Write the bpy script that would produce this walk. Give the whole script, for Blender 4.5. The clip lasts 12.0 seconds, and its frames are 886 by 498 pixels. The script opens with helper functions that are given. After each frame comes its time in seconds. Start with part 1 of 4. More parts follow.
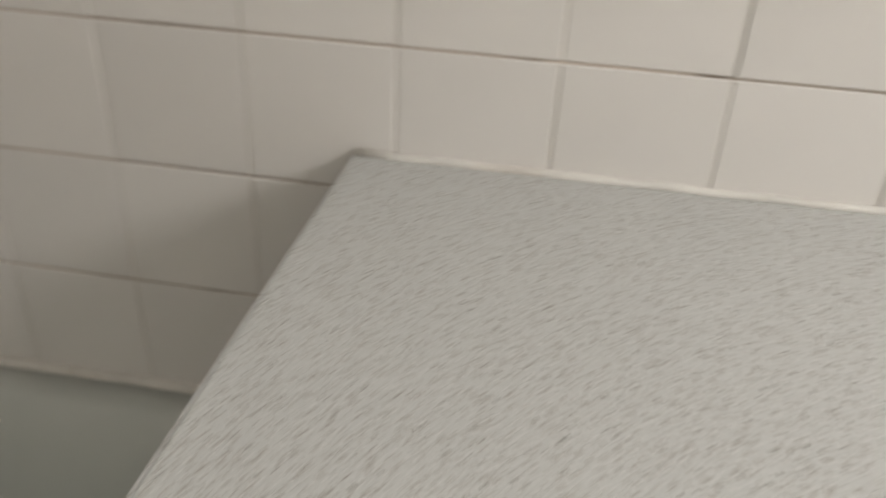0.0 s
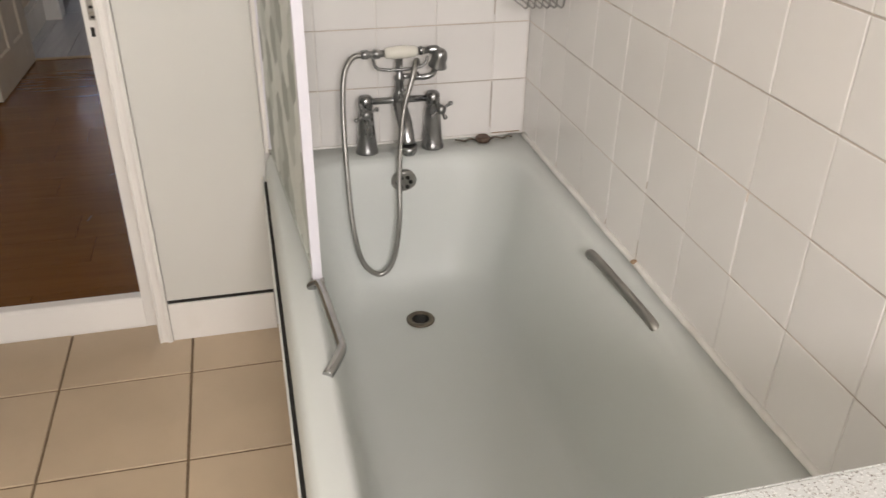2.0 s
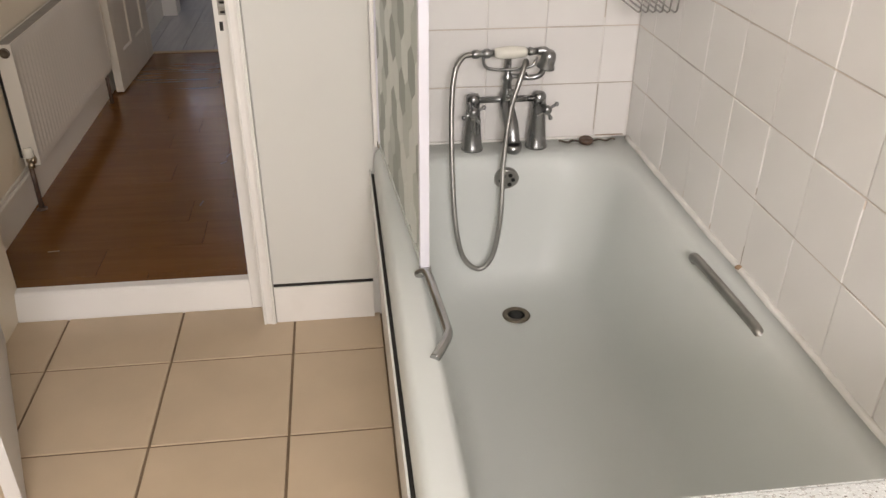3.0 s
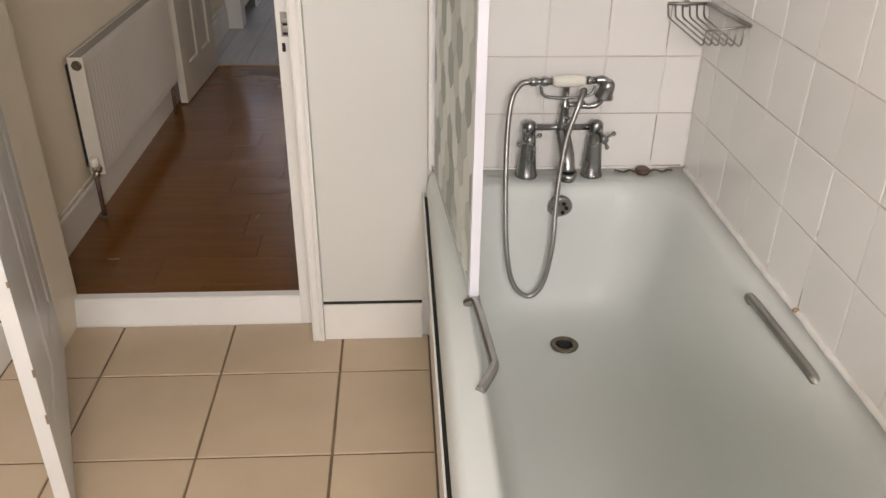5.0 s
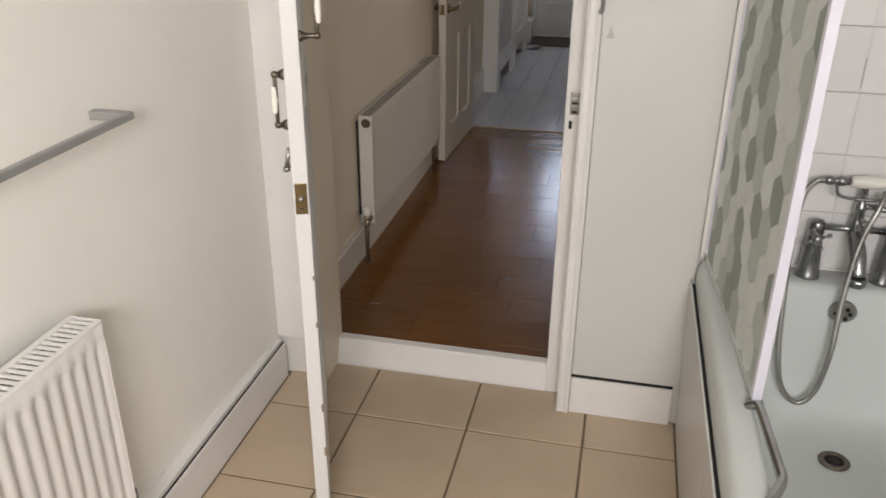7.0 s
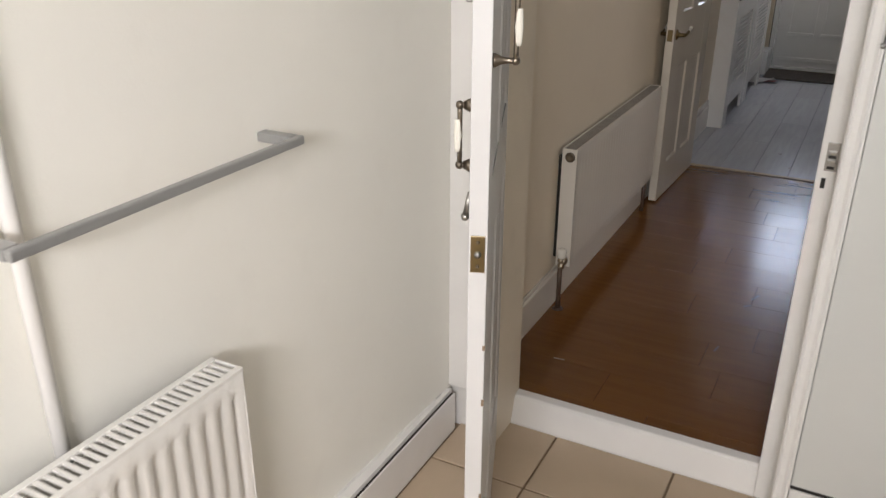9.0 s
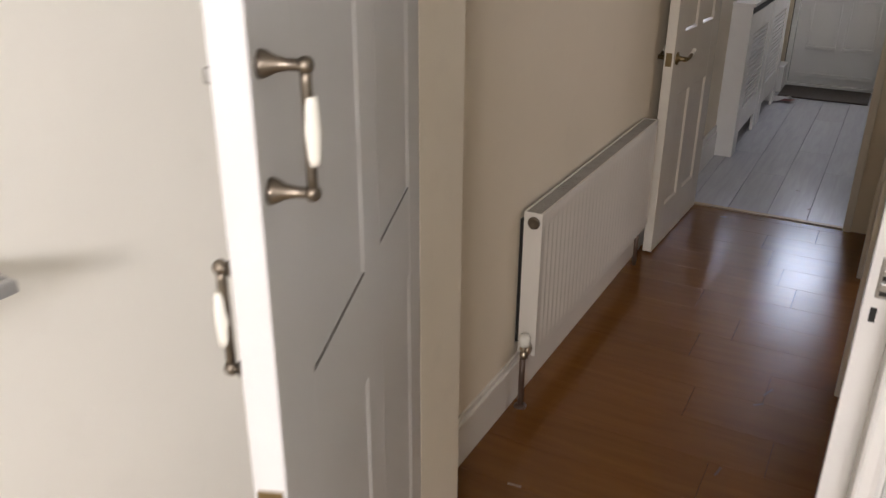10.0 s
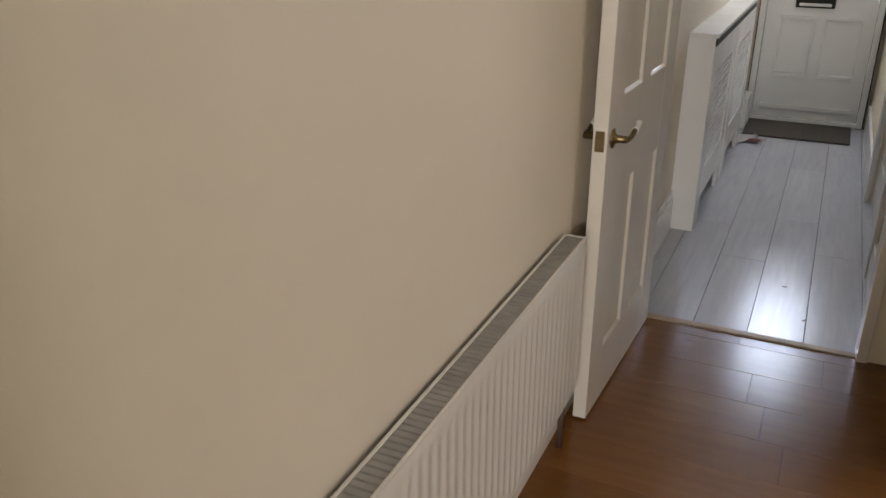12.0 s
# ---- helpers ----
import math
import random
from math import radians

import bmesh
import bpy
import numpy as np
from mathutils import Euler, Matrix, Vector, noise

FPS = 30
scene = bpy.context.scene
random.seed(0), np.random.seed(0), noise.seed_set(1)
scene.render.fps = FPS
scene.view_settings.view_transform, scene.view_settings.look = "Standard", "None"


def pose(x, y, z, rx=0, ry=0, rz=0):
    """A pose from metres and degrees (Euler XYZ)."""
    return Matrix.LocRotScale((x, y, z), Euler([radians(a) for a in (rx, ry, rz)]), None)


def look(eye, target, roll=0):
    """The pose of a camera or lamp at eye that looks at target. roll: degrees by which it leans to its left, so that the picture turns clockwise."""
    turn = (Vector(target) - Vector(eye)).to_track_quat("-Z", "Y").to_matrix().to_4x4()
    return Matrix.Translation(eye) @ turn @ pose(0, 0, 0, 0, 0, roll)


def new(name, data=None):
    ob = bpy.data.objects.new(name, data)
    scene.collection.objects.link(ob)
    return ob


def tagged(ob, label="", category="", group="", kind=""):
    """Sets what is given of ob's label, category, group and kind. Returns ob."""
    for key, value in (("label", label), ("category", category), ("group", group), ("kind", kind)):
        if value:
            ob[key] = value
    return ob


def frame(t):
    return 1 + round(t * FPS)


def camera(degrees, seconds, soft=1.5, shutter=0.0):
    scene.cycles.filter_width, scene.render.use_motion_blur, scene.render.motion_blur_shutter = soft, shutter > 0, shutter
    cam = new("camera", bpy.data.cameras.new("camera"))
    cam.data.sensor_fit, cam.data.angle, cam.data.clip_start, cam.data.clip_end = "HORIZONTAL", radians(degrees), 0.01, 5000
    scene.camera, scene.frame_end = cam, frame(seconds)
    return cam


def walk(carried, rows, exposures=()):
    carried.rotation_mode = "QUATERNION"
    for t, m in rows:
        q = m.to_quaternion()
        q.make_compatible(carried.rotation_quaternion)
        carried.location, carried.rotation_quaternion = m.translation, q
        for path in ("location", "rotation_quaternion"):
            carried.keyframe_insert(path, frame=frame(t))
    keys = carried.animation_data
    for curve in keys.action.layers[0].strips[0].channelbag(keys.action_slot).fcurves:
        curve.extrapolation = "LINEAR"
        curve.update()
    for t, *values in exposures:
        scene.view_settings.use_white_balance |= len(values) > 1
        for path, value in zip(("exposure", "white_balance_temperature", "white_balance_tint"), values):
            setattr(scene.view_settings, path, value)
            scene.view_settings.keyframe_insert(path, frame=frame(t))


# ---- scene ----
cam = camera(57.2, 12.0, soft=1.4, shutter=0.3)
PATH = [
    (0, (-0.029, -1.812, 1.241), (1.679, -1.572, 0.229), 3.06),
    (0.1, (-0.062, -1.797, 1.212), (1.652, -1.424, 0.252), 4.0),
    (0.3, (-0.066, -1.813, 1.21), (1.525, -1.092, 0.235), 3.8),
    (0.5, (-0.082, -1.846, 1.222), (1.299, -0.802, 0.219), 2.6),
    (0.7, (-0.106, -1.864, 1.224), (1.081, -0.61, 0.215), 2.0),
    (1, (-0.134, -1.92, 1.273), (0.804, -0.466, 0.27), 1.7),
    (1.5, (-0.1, -1.988, 1.365), (0.542, -0.38, 0.363), 1.3),
    (2, (-0.017, -2.018, 1.406), (0.402, -0.338, 0.404), 0.8),
    (2.5, (-0.043, -2.049, 1.417), (0.255, -0.343, 0.416), 0.6),
    (3, (-0.076, -2.059, 1.41), (0.15, -0.339, 0.415), 0.4),
    (5, (-0.073, -2.042, 1.437), (0.029, -0.295, 0.468), 0.7),
    (5.5, (-0.103, -2.044, 1.448), (-0.065, -0.287, 0.494), 0.8),
    (6, (-0.171, -2.048, 1.476), (-0.24, -0.279, 0.545), 0.8),
    (6.5, (-0.222, -2.05, 1.492), (-0.444, -0.273, 0.601), 0.6),
    (7, (-0.238, -2.068, 1.488), (-0.634, -0.299, 0.642), 0.4),
    (7.5, (-0.224, -2.11, 1.476), (-0.786, -0.37, 0.666), 0.1),
    (9.5, (-0.364, -1.498, 1.432), (-1.241, 0.11, 0.627), 0.3),
    (10, (-0.419, -1.138, 1.426), (-1.296, 0.471, 0.624), 0.4),
    (10.5, (-0.522, -0.817, 1.434), (-1.398, 0.792, 0.63), 0.3),
    (11, (-0.588, -0.525, 1.423), (-1.463, 1.085, 0.621), 0.1),
    (11.5, (-0.67, -0.179, 1.396), (-1.508, 1.453, 0.599), 0.1),
    (12, (-0.683, 0.092, 1.388), (-1.47, 1.754, 0.6), -0.1),
]
walk(cam, [(t, look(eye, target, roll)) for t, eye, target, roll in PATH],
     [(0.0, -1.34, 6550, 11), (0.5, -0.9, 6500, 12), (1.0, -0.65, 6500, 12), (1.5, -0.5, 6550, 13), (2.5, -0.26, 6650, 16), (5.5, -0.29, 6600, 16), (6.5, -0.42, 6450, 15),
      (7.5, -0.47, 6200, 14), (9.5, -0.38, 6200, 14), (10.0, -0.12, 6300, 17), (10.5, 0.56, 6400, 16), (11.0, 0.60, 6350, 16), (11.5, 0.54, 6300, 15), (12.0, 0.36, 6350, 13)])

# ---- world and lamps ----
world = bpy.data.worlds.new("world")
scene.world = world
world.use_nodes = True
wn = world.node_tree.nodes
sky = wn.new("ShaderNodeTexSky")
sky.sky_type, sky.sun_disc = "NISHITA", False
sky.sun_elevation, sky.sun_rotation = radians(35), radians(150)
wn["Background"].inputs["Strength"].default_value = 0.12
world.node_tree.links.new(sky.outputs[0], wn["Background"].inputs[0])


def area_lamp(name, m, sx, sy, power, colour, spread=180):
    data = bpy.data.lights.new(name, "AREA")
    data.shape, data.size, data.size_y, data.energy, data.color = "RECTANGLE", sx, sy, power, colour
    data.spread = radians(spread)
    ob = new(name, data)
    ob.matrix_world = m
    return ob


WIN = dict(x0=-0.78, x1=0.58, z0=1.42, z1=2.34)
area_lamp("window_daylight", look((0.05, -3.43, 1.86), (-1.15, -0.7, 0.85)), 0.9, 0.44, 52, (1.0, 0.975, 0.935), 150)
area_lamp("fanlight_daylight", look((-0.74, 5.72, 1.69), (-0.74, 2.8, 0.8)), 0.40, 0.62, 9.0, (0.78, 0.86, 1.0))
# added fill lamp, hidden in the side room, brightens the hall wall
area_lamp("side_room_fill", look((0.9, 2.35, 1.5), (-1.1, 0.5, 0.9)), 0.9, 1.0, 11, (1.0, 0.95, 0.92))

# ---- materials ----


def nodes_of(name):
    m = bpy.data.materials.new(name)
    m.use_nodes = True
    t = m.node_tree
    return m, t, t.nodes["Principled BSDF"], t.nodes.new, t.links.new


def paint(name, colour, rough=0.5, var=0.05, scale=6.0, bump=0.05, bump_scale=60.0, metal=0.0, per_piece=0.0, dirt=0.0, dirt_colour=(0.3, 0.25, 0.2), stretch=(1, 1, 1), coat=0.0):
    """Base colour broken up at two scales, fine relief, optional dirt patches and variation from piece to piece."""
    m, t, b, nn, ln = nodes_of(name)
    co = nn("ShaderNodeTexCoord")
    mp = nn("ShaderNodeMapping")
    mp.inputs["Scale"].default_value = stretch
    ln(co.outputs["Object"], mp.inputs[0])
    n1 = nn("ShaderNodeTexNoise")
    n1.inputs["Scale"].default_value, n1.inputs["Detail"].default_value = scale, 5
    ln(mp.outputs[0], n1.inputs[0])
    n2 = nn("ShaderNodeTexNoise")
    n2.inputs["Scale"].default_value, n2.inputs["Detail"].default_value = bump_scale, 4
    ln(mp.outputs[0], n2.inputs[0])
    ramp = nn("ShaderNodeMapRange")
    ramp.inputs["From Min"].default_value, ramp.inputs["From Max"].default_value = 0.3, 0.7
    ramp.inputs["To Min"].default_value, ramp.inputs["To Max"].default_value = 1 - var, 1 + var
    ln(n1.outputs[0], ramp.inputs[0])
    val = ramp.outputs[0]
    if per_piece:
        info = nn("ShaderNodeObjectInfo")
        r2 = nn("ShaderNodeMapRange")
        r2.inputs["To Min"].default_value, r2.inputs["To Max"].default_value = 1 - per_piece, 1 + per_piece
        ln(info.outputs["Random"], r2.inputs[0])
        mul = nn("ShaderNodeMath")
        mul.operation = "MULTIPLY"
        ln(val, mul.inputs[0]), ln(r2.outputs[0], mul.inputs[1])
        val = mul.outputs[0]
    mix = nn("ShaderNodeVectorMath")
    mix.operation = "SCALE"
    mix.inputs[0].default_value = colour
    ln(val, mix.inputs["Scale"])
    out = mix.outputs[0]
    if dirt:
        n3 = nn("ShaderNodeTexNoise")
        n3.inputs["Scale"].default_value, n3.inputs["Detail"].default_value = 11.0, 8
        ln(co.outputs["Object"], n3.inputs[0])
        r3 = nn("ShaderNodeMapRange")
        r3.inputs["From Min"].default_value, r3.inputs["From Max"].default_value = 0.58, 0.75
        r3.inputs["To Max"].default_value = dirt
        ln(n3.outputs[0], r3.inputs[0])
        mc = nn("ShaderNodeMix")
        mc.data_type = "RGBA"
        for s in mc.inputs:
            if s.type == "RGBA" and s.name == "B":
                s.default_value = (*dirt_colour, 1)
        ln(r3.outputs[0], mc.inputs["Factor"])
        ln(out, [s for s in mc.inputs if s.type == "RGBA" and s.name == "A"][0])
        out = [s for s in mc.outputs if s.type == "RGBA"][0]
    ln(out, b.inputs["Base Color"])
    rr = nn("ShaderNodeMapRange")
    rr.inputs["To Min"].default_value, rr.inputs["To Max"].default_value = max(0.02, rough * 0.8), min(1, rough * 1.2)
    ln(n1.outputs[0], rr.inputs[0])
    ln(rr.outputs[0], b.inputs["Roughness"])
    b.inputs["Metallic"].default_value = metal
    b.inputs["Coat Weight"].default_value = coat
    bp = nn("ShaderNodeBump")
    bp.inputs["Strength"].default_value, bp.inputs["Distance"].default_value = bump, 0.002
    ln(n2.outputs[0], bp.inputs["Height"])
    ln(bp.outputs[0], b.inputs["Normal"])
    return m


def speckled(name):
    """White laminate worktop with grey and brown flecks of two sizes."""
    m, t, b, nn, ln = nodes_of(name)
    co = nn("ShaderNodeTexCoord")
    prev = None
    for k, (sc, lo, colour, base) in enumerate(((230, 0.60, (0.36, 0.345, 0.32), (0.55, 0.56, 0.545)), (240, 0.675, (0.13, 0.115, 0.10), None), (330, 0.60, (0.68, 0.68, 0.665), None))):
        mp = nn("ShaderNodeMapping")
        mp.inputs["Location"].default_value = (k * 3.1, k * 1.7, 0)
        mp.inputs["Scale"].default_value = (1.0, 1.5, 1.0)
        ln(co.outputs["Object"], mp.inputs[0])
        n = nn("ShaderNodeTexNoise")
        n.inputs["Scale"].default_value, n.inputs["Detail"].default_value = sc, 2
        ln(mp.outputs[0], n.inputs[0])
        r = nn("ShaderNodeMapRange")
        r.inputs["From Min"].default_value, r.inputs["From Max"].default_value = lo - 0.03, lo + 0.03
        ln(n.outputs[0], r.inputs[0])
        mc = nn("ShaderNodeMix")
        mc.data_type = "RGBA"
        a, bb = [s for s in mc.inputs if s.type == "RGBA"]
        bb.default_value = (*colour, 1)
        if prev is None:
            a.default_value = (*base, 1)
        else:
            ln(prev, a)
        ln(r.outputs[0], mc.inputs["Factor"])
        prev = [s for s in mc.outputs if s.type == "RGBA"][0]
    ln(prev, b.inputs["Base Color"])
    b.inputs["Roughness"].default_value = 0.38
    return m


def wood_laminate(name, dark, light, rough, along):
    """Printed wood: long grain along one axis, tone varied from board to board."""
    m, t, b, nn, ln = nodes_of(name)
    co, info = nn("ShaderNodeTexCoord"), nn("ShaderNodeObjectInfo")
    off = nn("ShaderNodeVectorMath")
    off.operation = "SCALE"
    off.inputs[0].default_value = (17.0, 9.0, 5.0)
    ln(info.outputs["Random"], off.inputs["Scale"])
    add = nn("ShaderNodeVectorMath")
    ln(co.outputs["Object"], add.inputs[0]), ln(off.outputs[0], add.inputs[1])
    mp = nn("ShaderNodeMapping")
    mp.inputs["Scale"].default_value = (2.2, 26, 26) if along == "x" else (26, 2.2, 26)
    ln(add.outputs[0], mp.inputs[0])
    n1 = nn("ShaderNodeTexNoise")
    n1.inputs["Scale"].default_value, n1.inputs["Detail"].default_value, n1.inputs["Distortion"].default_value = 1.6, 8, 0.6
    ln(mp.outputs[0], n1.inputs[0])
    cr = nn("ShaderNodeValToRGB")
    cr.color_ramp.elements[0].position, cr.color_ramp.elements[1].position = 0.3, 0.72
    cr.color_ramp.elements[0].color, cr.color_ramp.elements[1].color = (*dark, 1), (*light, 1)
    ln(n1.outputs[0], cr.inputs[0])
    r2 = nn("ShaderNodeMapRange")
    r2.inputs["To Min"].default_value, r2.inputs["To Max"].default_value = 0.94, 1.06
    ln(info.outputs["Random"], r2.inputs[0])
    sc = nn("ShaderNodeVectorMath")
    sc.operation = "SCALE"
    ln(cr.outputs[0], sc.inputs[0]), ln(r2.outputs[0], sc.inputs["Scale"])
    ln(sc.outputs[0], b.inputs["Base Color"])
    n3 = nn("ShaderNodeTexNoise")
    n3.inputs["Scale"].default_value, n3.inputs["Detail"].default_value = 5, 2
    ln(add.outputs[0], n3.inputs[0])
    rr = nn("ShaderNodeMapRange")
    rr.inputs["From Min"].default_value, rr.inputs["From Max"].default_value = 0.3, 0.7
    rr.inputs["To Min"].default_value, rr.inputs["To Max"].default_value = rough * 0.9, rough * 1.2
    ln(n3.outputs[0], rr.inputs[0]), ln(rr.outputs[0], b.inputs["Roughness"])
    bp = nn("ShaderNodeBump")
    b.inputs["Specular IOR Level"].default_value = 0.4
    bp.inputs["Strength"].default_value, bp.inputs["Distance"].default_value = 0.06, 0.001
    ln(n1.outputs[0], bp.inputs["Height"]), ln(bp.outputs[0], b.inputs["Normal"])
    return m


def glass(name, rough=0.0, tint=(1, 1, 1)):
    m, t, b, nn, ln = nodes_of(name)
    b.inputs["Base Color"].default_value = (*tint, 1)
    b.inputs["Roughness"].default_value, b.inputs["Transmission Weight"].default_value = rough, 1.0
    b.inputs["IOR"].default_value = 1.45
    return m


M = dict(
    wall=paint("cream_emulsion", (0.87, 0.85, 0.775), 0.6, 0.025, 1.6, 0.12, 180, dirt=0.06, dirt_colour=(0.6, 0.55, 0.47)),
    hall_wall=paint("hall_cream_emulsion", (0.79, 0.70, 0.55), 0.6, 0.03, 1.4, 0.14, 160, dirt=0.08, dirt_colour=(0.55, 0.47, 0.38)),
    panel=paint("white_wall_board", (0.65, 0.65, 0.615), 0.45, 0.02, 2.0, 0.05, 90),
    lining=paint("cream_lining_paint", (0.79, 0.71, 0.58), 0.5, 0.03, 4.0, 0.08, 60, dirt=0.12, dirt_colour=(0.5, 0.43, 0.34)),
    grime=paint("grey_grime", (0.19, 0.18, 0.17), 0.8, 0.3, 40.0, 0.2, 120),
    ceiling=paint("white_ceiling_emulsion", (0.82, 0.81, 0.78), 0.8, 0.02, 2.0, 0.1, 150),
    gloss=paint("white_gloss_paint", (0.82, 0.80, 0.765), 0.22, 0.03, 5.0, 0.10, 45, dirt=0.10, dirt_colour=(0.6, 0.54, 0.46)),
    door_paint=paint("white_door_paint", (0.67, 0.66, 0.645), 0.36, 0.02, 4.0, 0.08, 40, dirt=0.10, dirt_colour=(0.6, 0.55, 0.48)),
    cream_door=paint("cream_door_gloss", (0.70, 0.645, 0.55), 0.22, 0.03, 4.0, 0.08, 40, dirt=0.15, dirt_colour=(0.5, 0.42, 0.33)),
    upvc=paint("white_upvc", (0.74, 0.745, 0.75), 0.22, 0.02, 3.0, 0.02, 50),
    tile=paint("white_glazed_tile", (0.825, 0.80, 0.775), 0.17, 0.025, 4.0, 0.10, 9, per_piece=0.03),
    grout=paint("pale_grout", (0.78, 0.75, 0.71), 0.8, 0.10, 4.0, 0.3, 120, dirt=0.5, dirt_colour=(0.40, 0.33, 0.27)),
    grout_stain=paint("brown_stained_grout", (0.56, 0.49, 0.43), 0.85, 0.3, 3.0, 0.3, 120, dirt=0.9, dirt_colour=(0.14, 0.10, 0.07)),
    floor_tile=paint("beige_floor_tile", (0.55, 0.43, 0.30), 0.36, 0.06, 5.0, 0.08, 120, per_piece=0.03, dirt=0.12, dirt_colour=(0.42, 0.31, 0.2)),
    floor_grout=paint("dark_floor_grout", (0.20, 0.14, 0.085), 0.9, 0.25, 12.0, 0.3, 150),
    enamel=paint("white_bath_acrylic", (0.615, 0.64, 0.615), 0.40, 0.015, 2.0, 0.02, 8),
    bath_panel=paint("white_bath_panel", (0.66, 0.65, 0.62), 0.35, 0.02, 3.0, 0.03, 60),
    silicone=paint("white_silicone", (0.80, 0.78, 0.74), 0.4, 0.08, 18.0, 0.3, 60, dirt=0.25, dirt_colour=(0.5, 0.36, 0.26)),
    chrome=paint("worn_chrome", (0.31, 0.31, 0.31), 0.28, 0.14, 12.0, 0.06, 90, metal=1.0),
    bright=paint("bright_chrome", (0.40, 0.40, 0.395), 0.19, 0.10, 14.0, 0.05, 90, metal=1.0),
    dull=paint("dull_metal_tube", (0.36, 0.35, 0.33), 0.36, 0.12, 20.0, 0.08, 120, metal=1.0),
    brass=paint("aged_brass", (0.24, 0.18, 0.09), 0.36, 0.15, 30.0, 0.1, 100, metal=1.0),
    bronze=paint("antique_bronze", (0.19, 0.16, 0.125), 0.36, 0.2, 40.0, 0.1, 120, metal=1.0),
    strip=paint("brown_threshold_bar", (0.34, 0.25, 0.14), 0.45, 0.2, 14.0, 0.1, 80),
    chip=paint("bare_wood_chip", (0.20, 0.14, 0.09), 0.8, 0.3, 60.0, 0.2, 120),
    rust=paint("rust_brown_stain", (0.34, 0.23, 0.14), 0.8, 0.35, 60.0, 0.2, 160),
    smudge=paint("grey_smudge", (0.52, 0.51, 0.48), 0.6, 0.1, 30.0, 0.1, 80),
    scuff=paint("dark_scuff", (0.10, 0.05, 0.022), 0.6, 0.3, 80.0, 0.1, 120),
    pale_scuff=paint("pale_scuff", (0.27, 0.19, 0.12), 0.6, 0.3, 80.0, 0.1, 120),
    nickel=paint("tarnished_nickel", (0.42, 0.36, 0.27), 0.32, 0.2, 40.0, 0.1, 120, metal=1.0),
    copper=paint("painted_copper_pipe", (0.10, 0.06, 0.04), 0.45, 0.25, 20.0, 0.1, 80),
    porcelain=paint("white_porcelain", (0.82, 0.79, 0.70), 0.10, 0.02, 10.0, 0.01, 20, coat=0.5),
    rad=paint("white_radiator_enamel", (0.80, 0.775, 0.73), 0.36, 0.02, 4.0, 0.03, 60),
    rad_cream=paint("cream_radiator_enamel", (0.73, 0.685, 0.605), 0.36, 0.03, 4.0, 0.03, 60),
    # dusty grille grey, also painted on inner blocks as shade
    rad_top=paint("dusty_steel_and_inner_shade", (0.30, 0.28, 0.245), 0.55, 0.15, 25.0, 0.1, 120),
    # near-black: paints shade into gaps and slots, also the letterbox's own black
    black_and_shade=paint("black_gap_shadow_strip", (0.02, 0.018, 0.015), 0.8, 0.2, 20.0, 0.1, 90),
    rail=paint("grey_anodised_rail", (0.39, 0.39, 0.385), 0.35, 0.02, 6.0, 0.02, 120, metal=0.6),
    laminate=wood_laminate("brown_laminate", (0.148, 0.058, 0.011), (0.178, 0.072, 0.015), 0.19, "x"),
    grey_laminate=wood_laminate("grey_laminate", (0.43, 0.43, 0.455), (0.50, 0.50, 0.525), 0.19, "y"),
    underlay=paint("dark_underlay", (0.03, 0.022, 0.016), 0.8, 0.2, 20.0, 0.1, 90),
    mat=paint("dark_coir_mat", (0.07, 0.058, 0.047), 0.95, 0.35, 90.0, 1.0, 380),
    worktop=speckled("speckled_worktop"),
    unit=paint("white_unit_melamine", (0.78, 0.77, 0.74), 0.4, 0.02, 3.0, 0.03, 60),
    screen=paint("frosted_screen_glass", (0.64, 0.67, 0.63), 0.22, 0.04, 9.0, 0.04, 40),
    hex_white=paint("pale_sage_hexagon_print", (0.64, 0.67, 0.63), 0.36, 0.05, 30.0, 0.03, 60, per_piece=0.04),
    hex_light=paint("mid_sage_hexagon_print", (0.41, 0.45, 0.405), 0.36, 0.06, 30.0, 0.03, 60, per_piece=0.06),
    hex_dark=paint("grey_green_hexagon_print", (0.205, 0.235, 0.20), 0.36, 0.07, 30.0, 0.03, 60, per_piece=0.08),
    white_plastic=paint("white_plastic", (0.70, 0.69, 0.75), 0.36, 0.02, 8.0, 0.02, 60),
    # near-black that paints the shade inside drain and overflow holes
    black=paint("black_hole_shade", (0.006, 0.005, 0.004), 0.6, 0.2, 30.0, 0.1, 90),
    paper=paint("white_paper", (0.75, 0.72, 0.70), 0.6, 0.06, 20.0, 0.1, 60),
    red_paper=paint("dark_red_print", (0.22, 0.05, 0.05), 0.5, 0.3, 30.0, 0.1, 60),
    glass=glass("clear_glass"),
)

# ---- mesh helpers ----


def bm_box(bm, x0, x1, y0, y1, z0, z1, bevel=0.0):
    r = bmesh.ops.create_cube(bm, size=1.0)
    vs = r["verts"]
    for v in vs:
        v.co = Vector(((x0 + x1) / 2 + v.co.x * (x1 - x0), (y0 + y1) / 2 + v.co.y * (y1 - y0), (z0 + z1) / 2 + v.co.z * (z1 - z0)))
    if bevel:
        es = list({e for v in vs for e in v.link_edges})
        bmesh.ops.bevel(bm, geom=es, offset=bevel, segments=2, affect="EDGES", profile=0.5)
    return bm


def box(x0, x1, y0, y1, z0, z1, bevel=0.0):
    return bm_box(bmesh.new(), x0, x1, y0, y1, z0, z1, bevel)


def boxes(*rows):
    bm = bmesh.new()
    for r in rows:
        bm_box(bm, *r)
    return bm


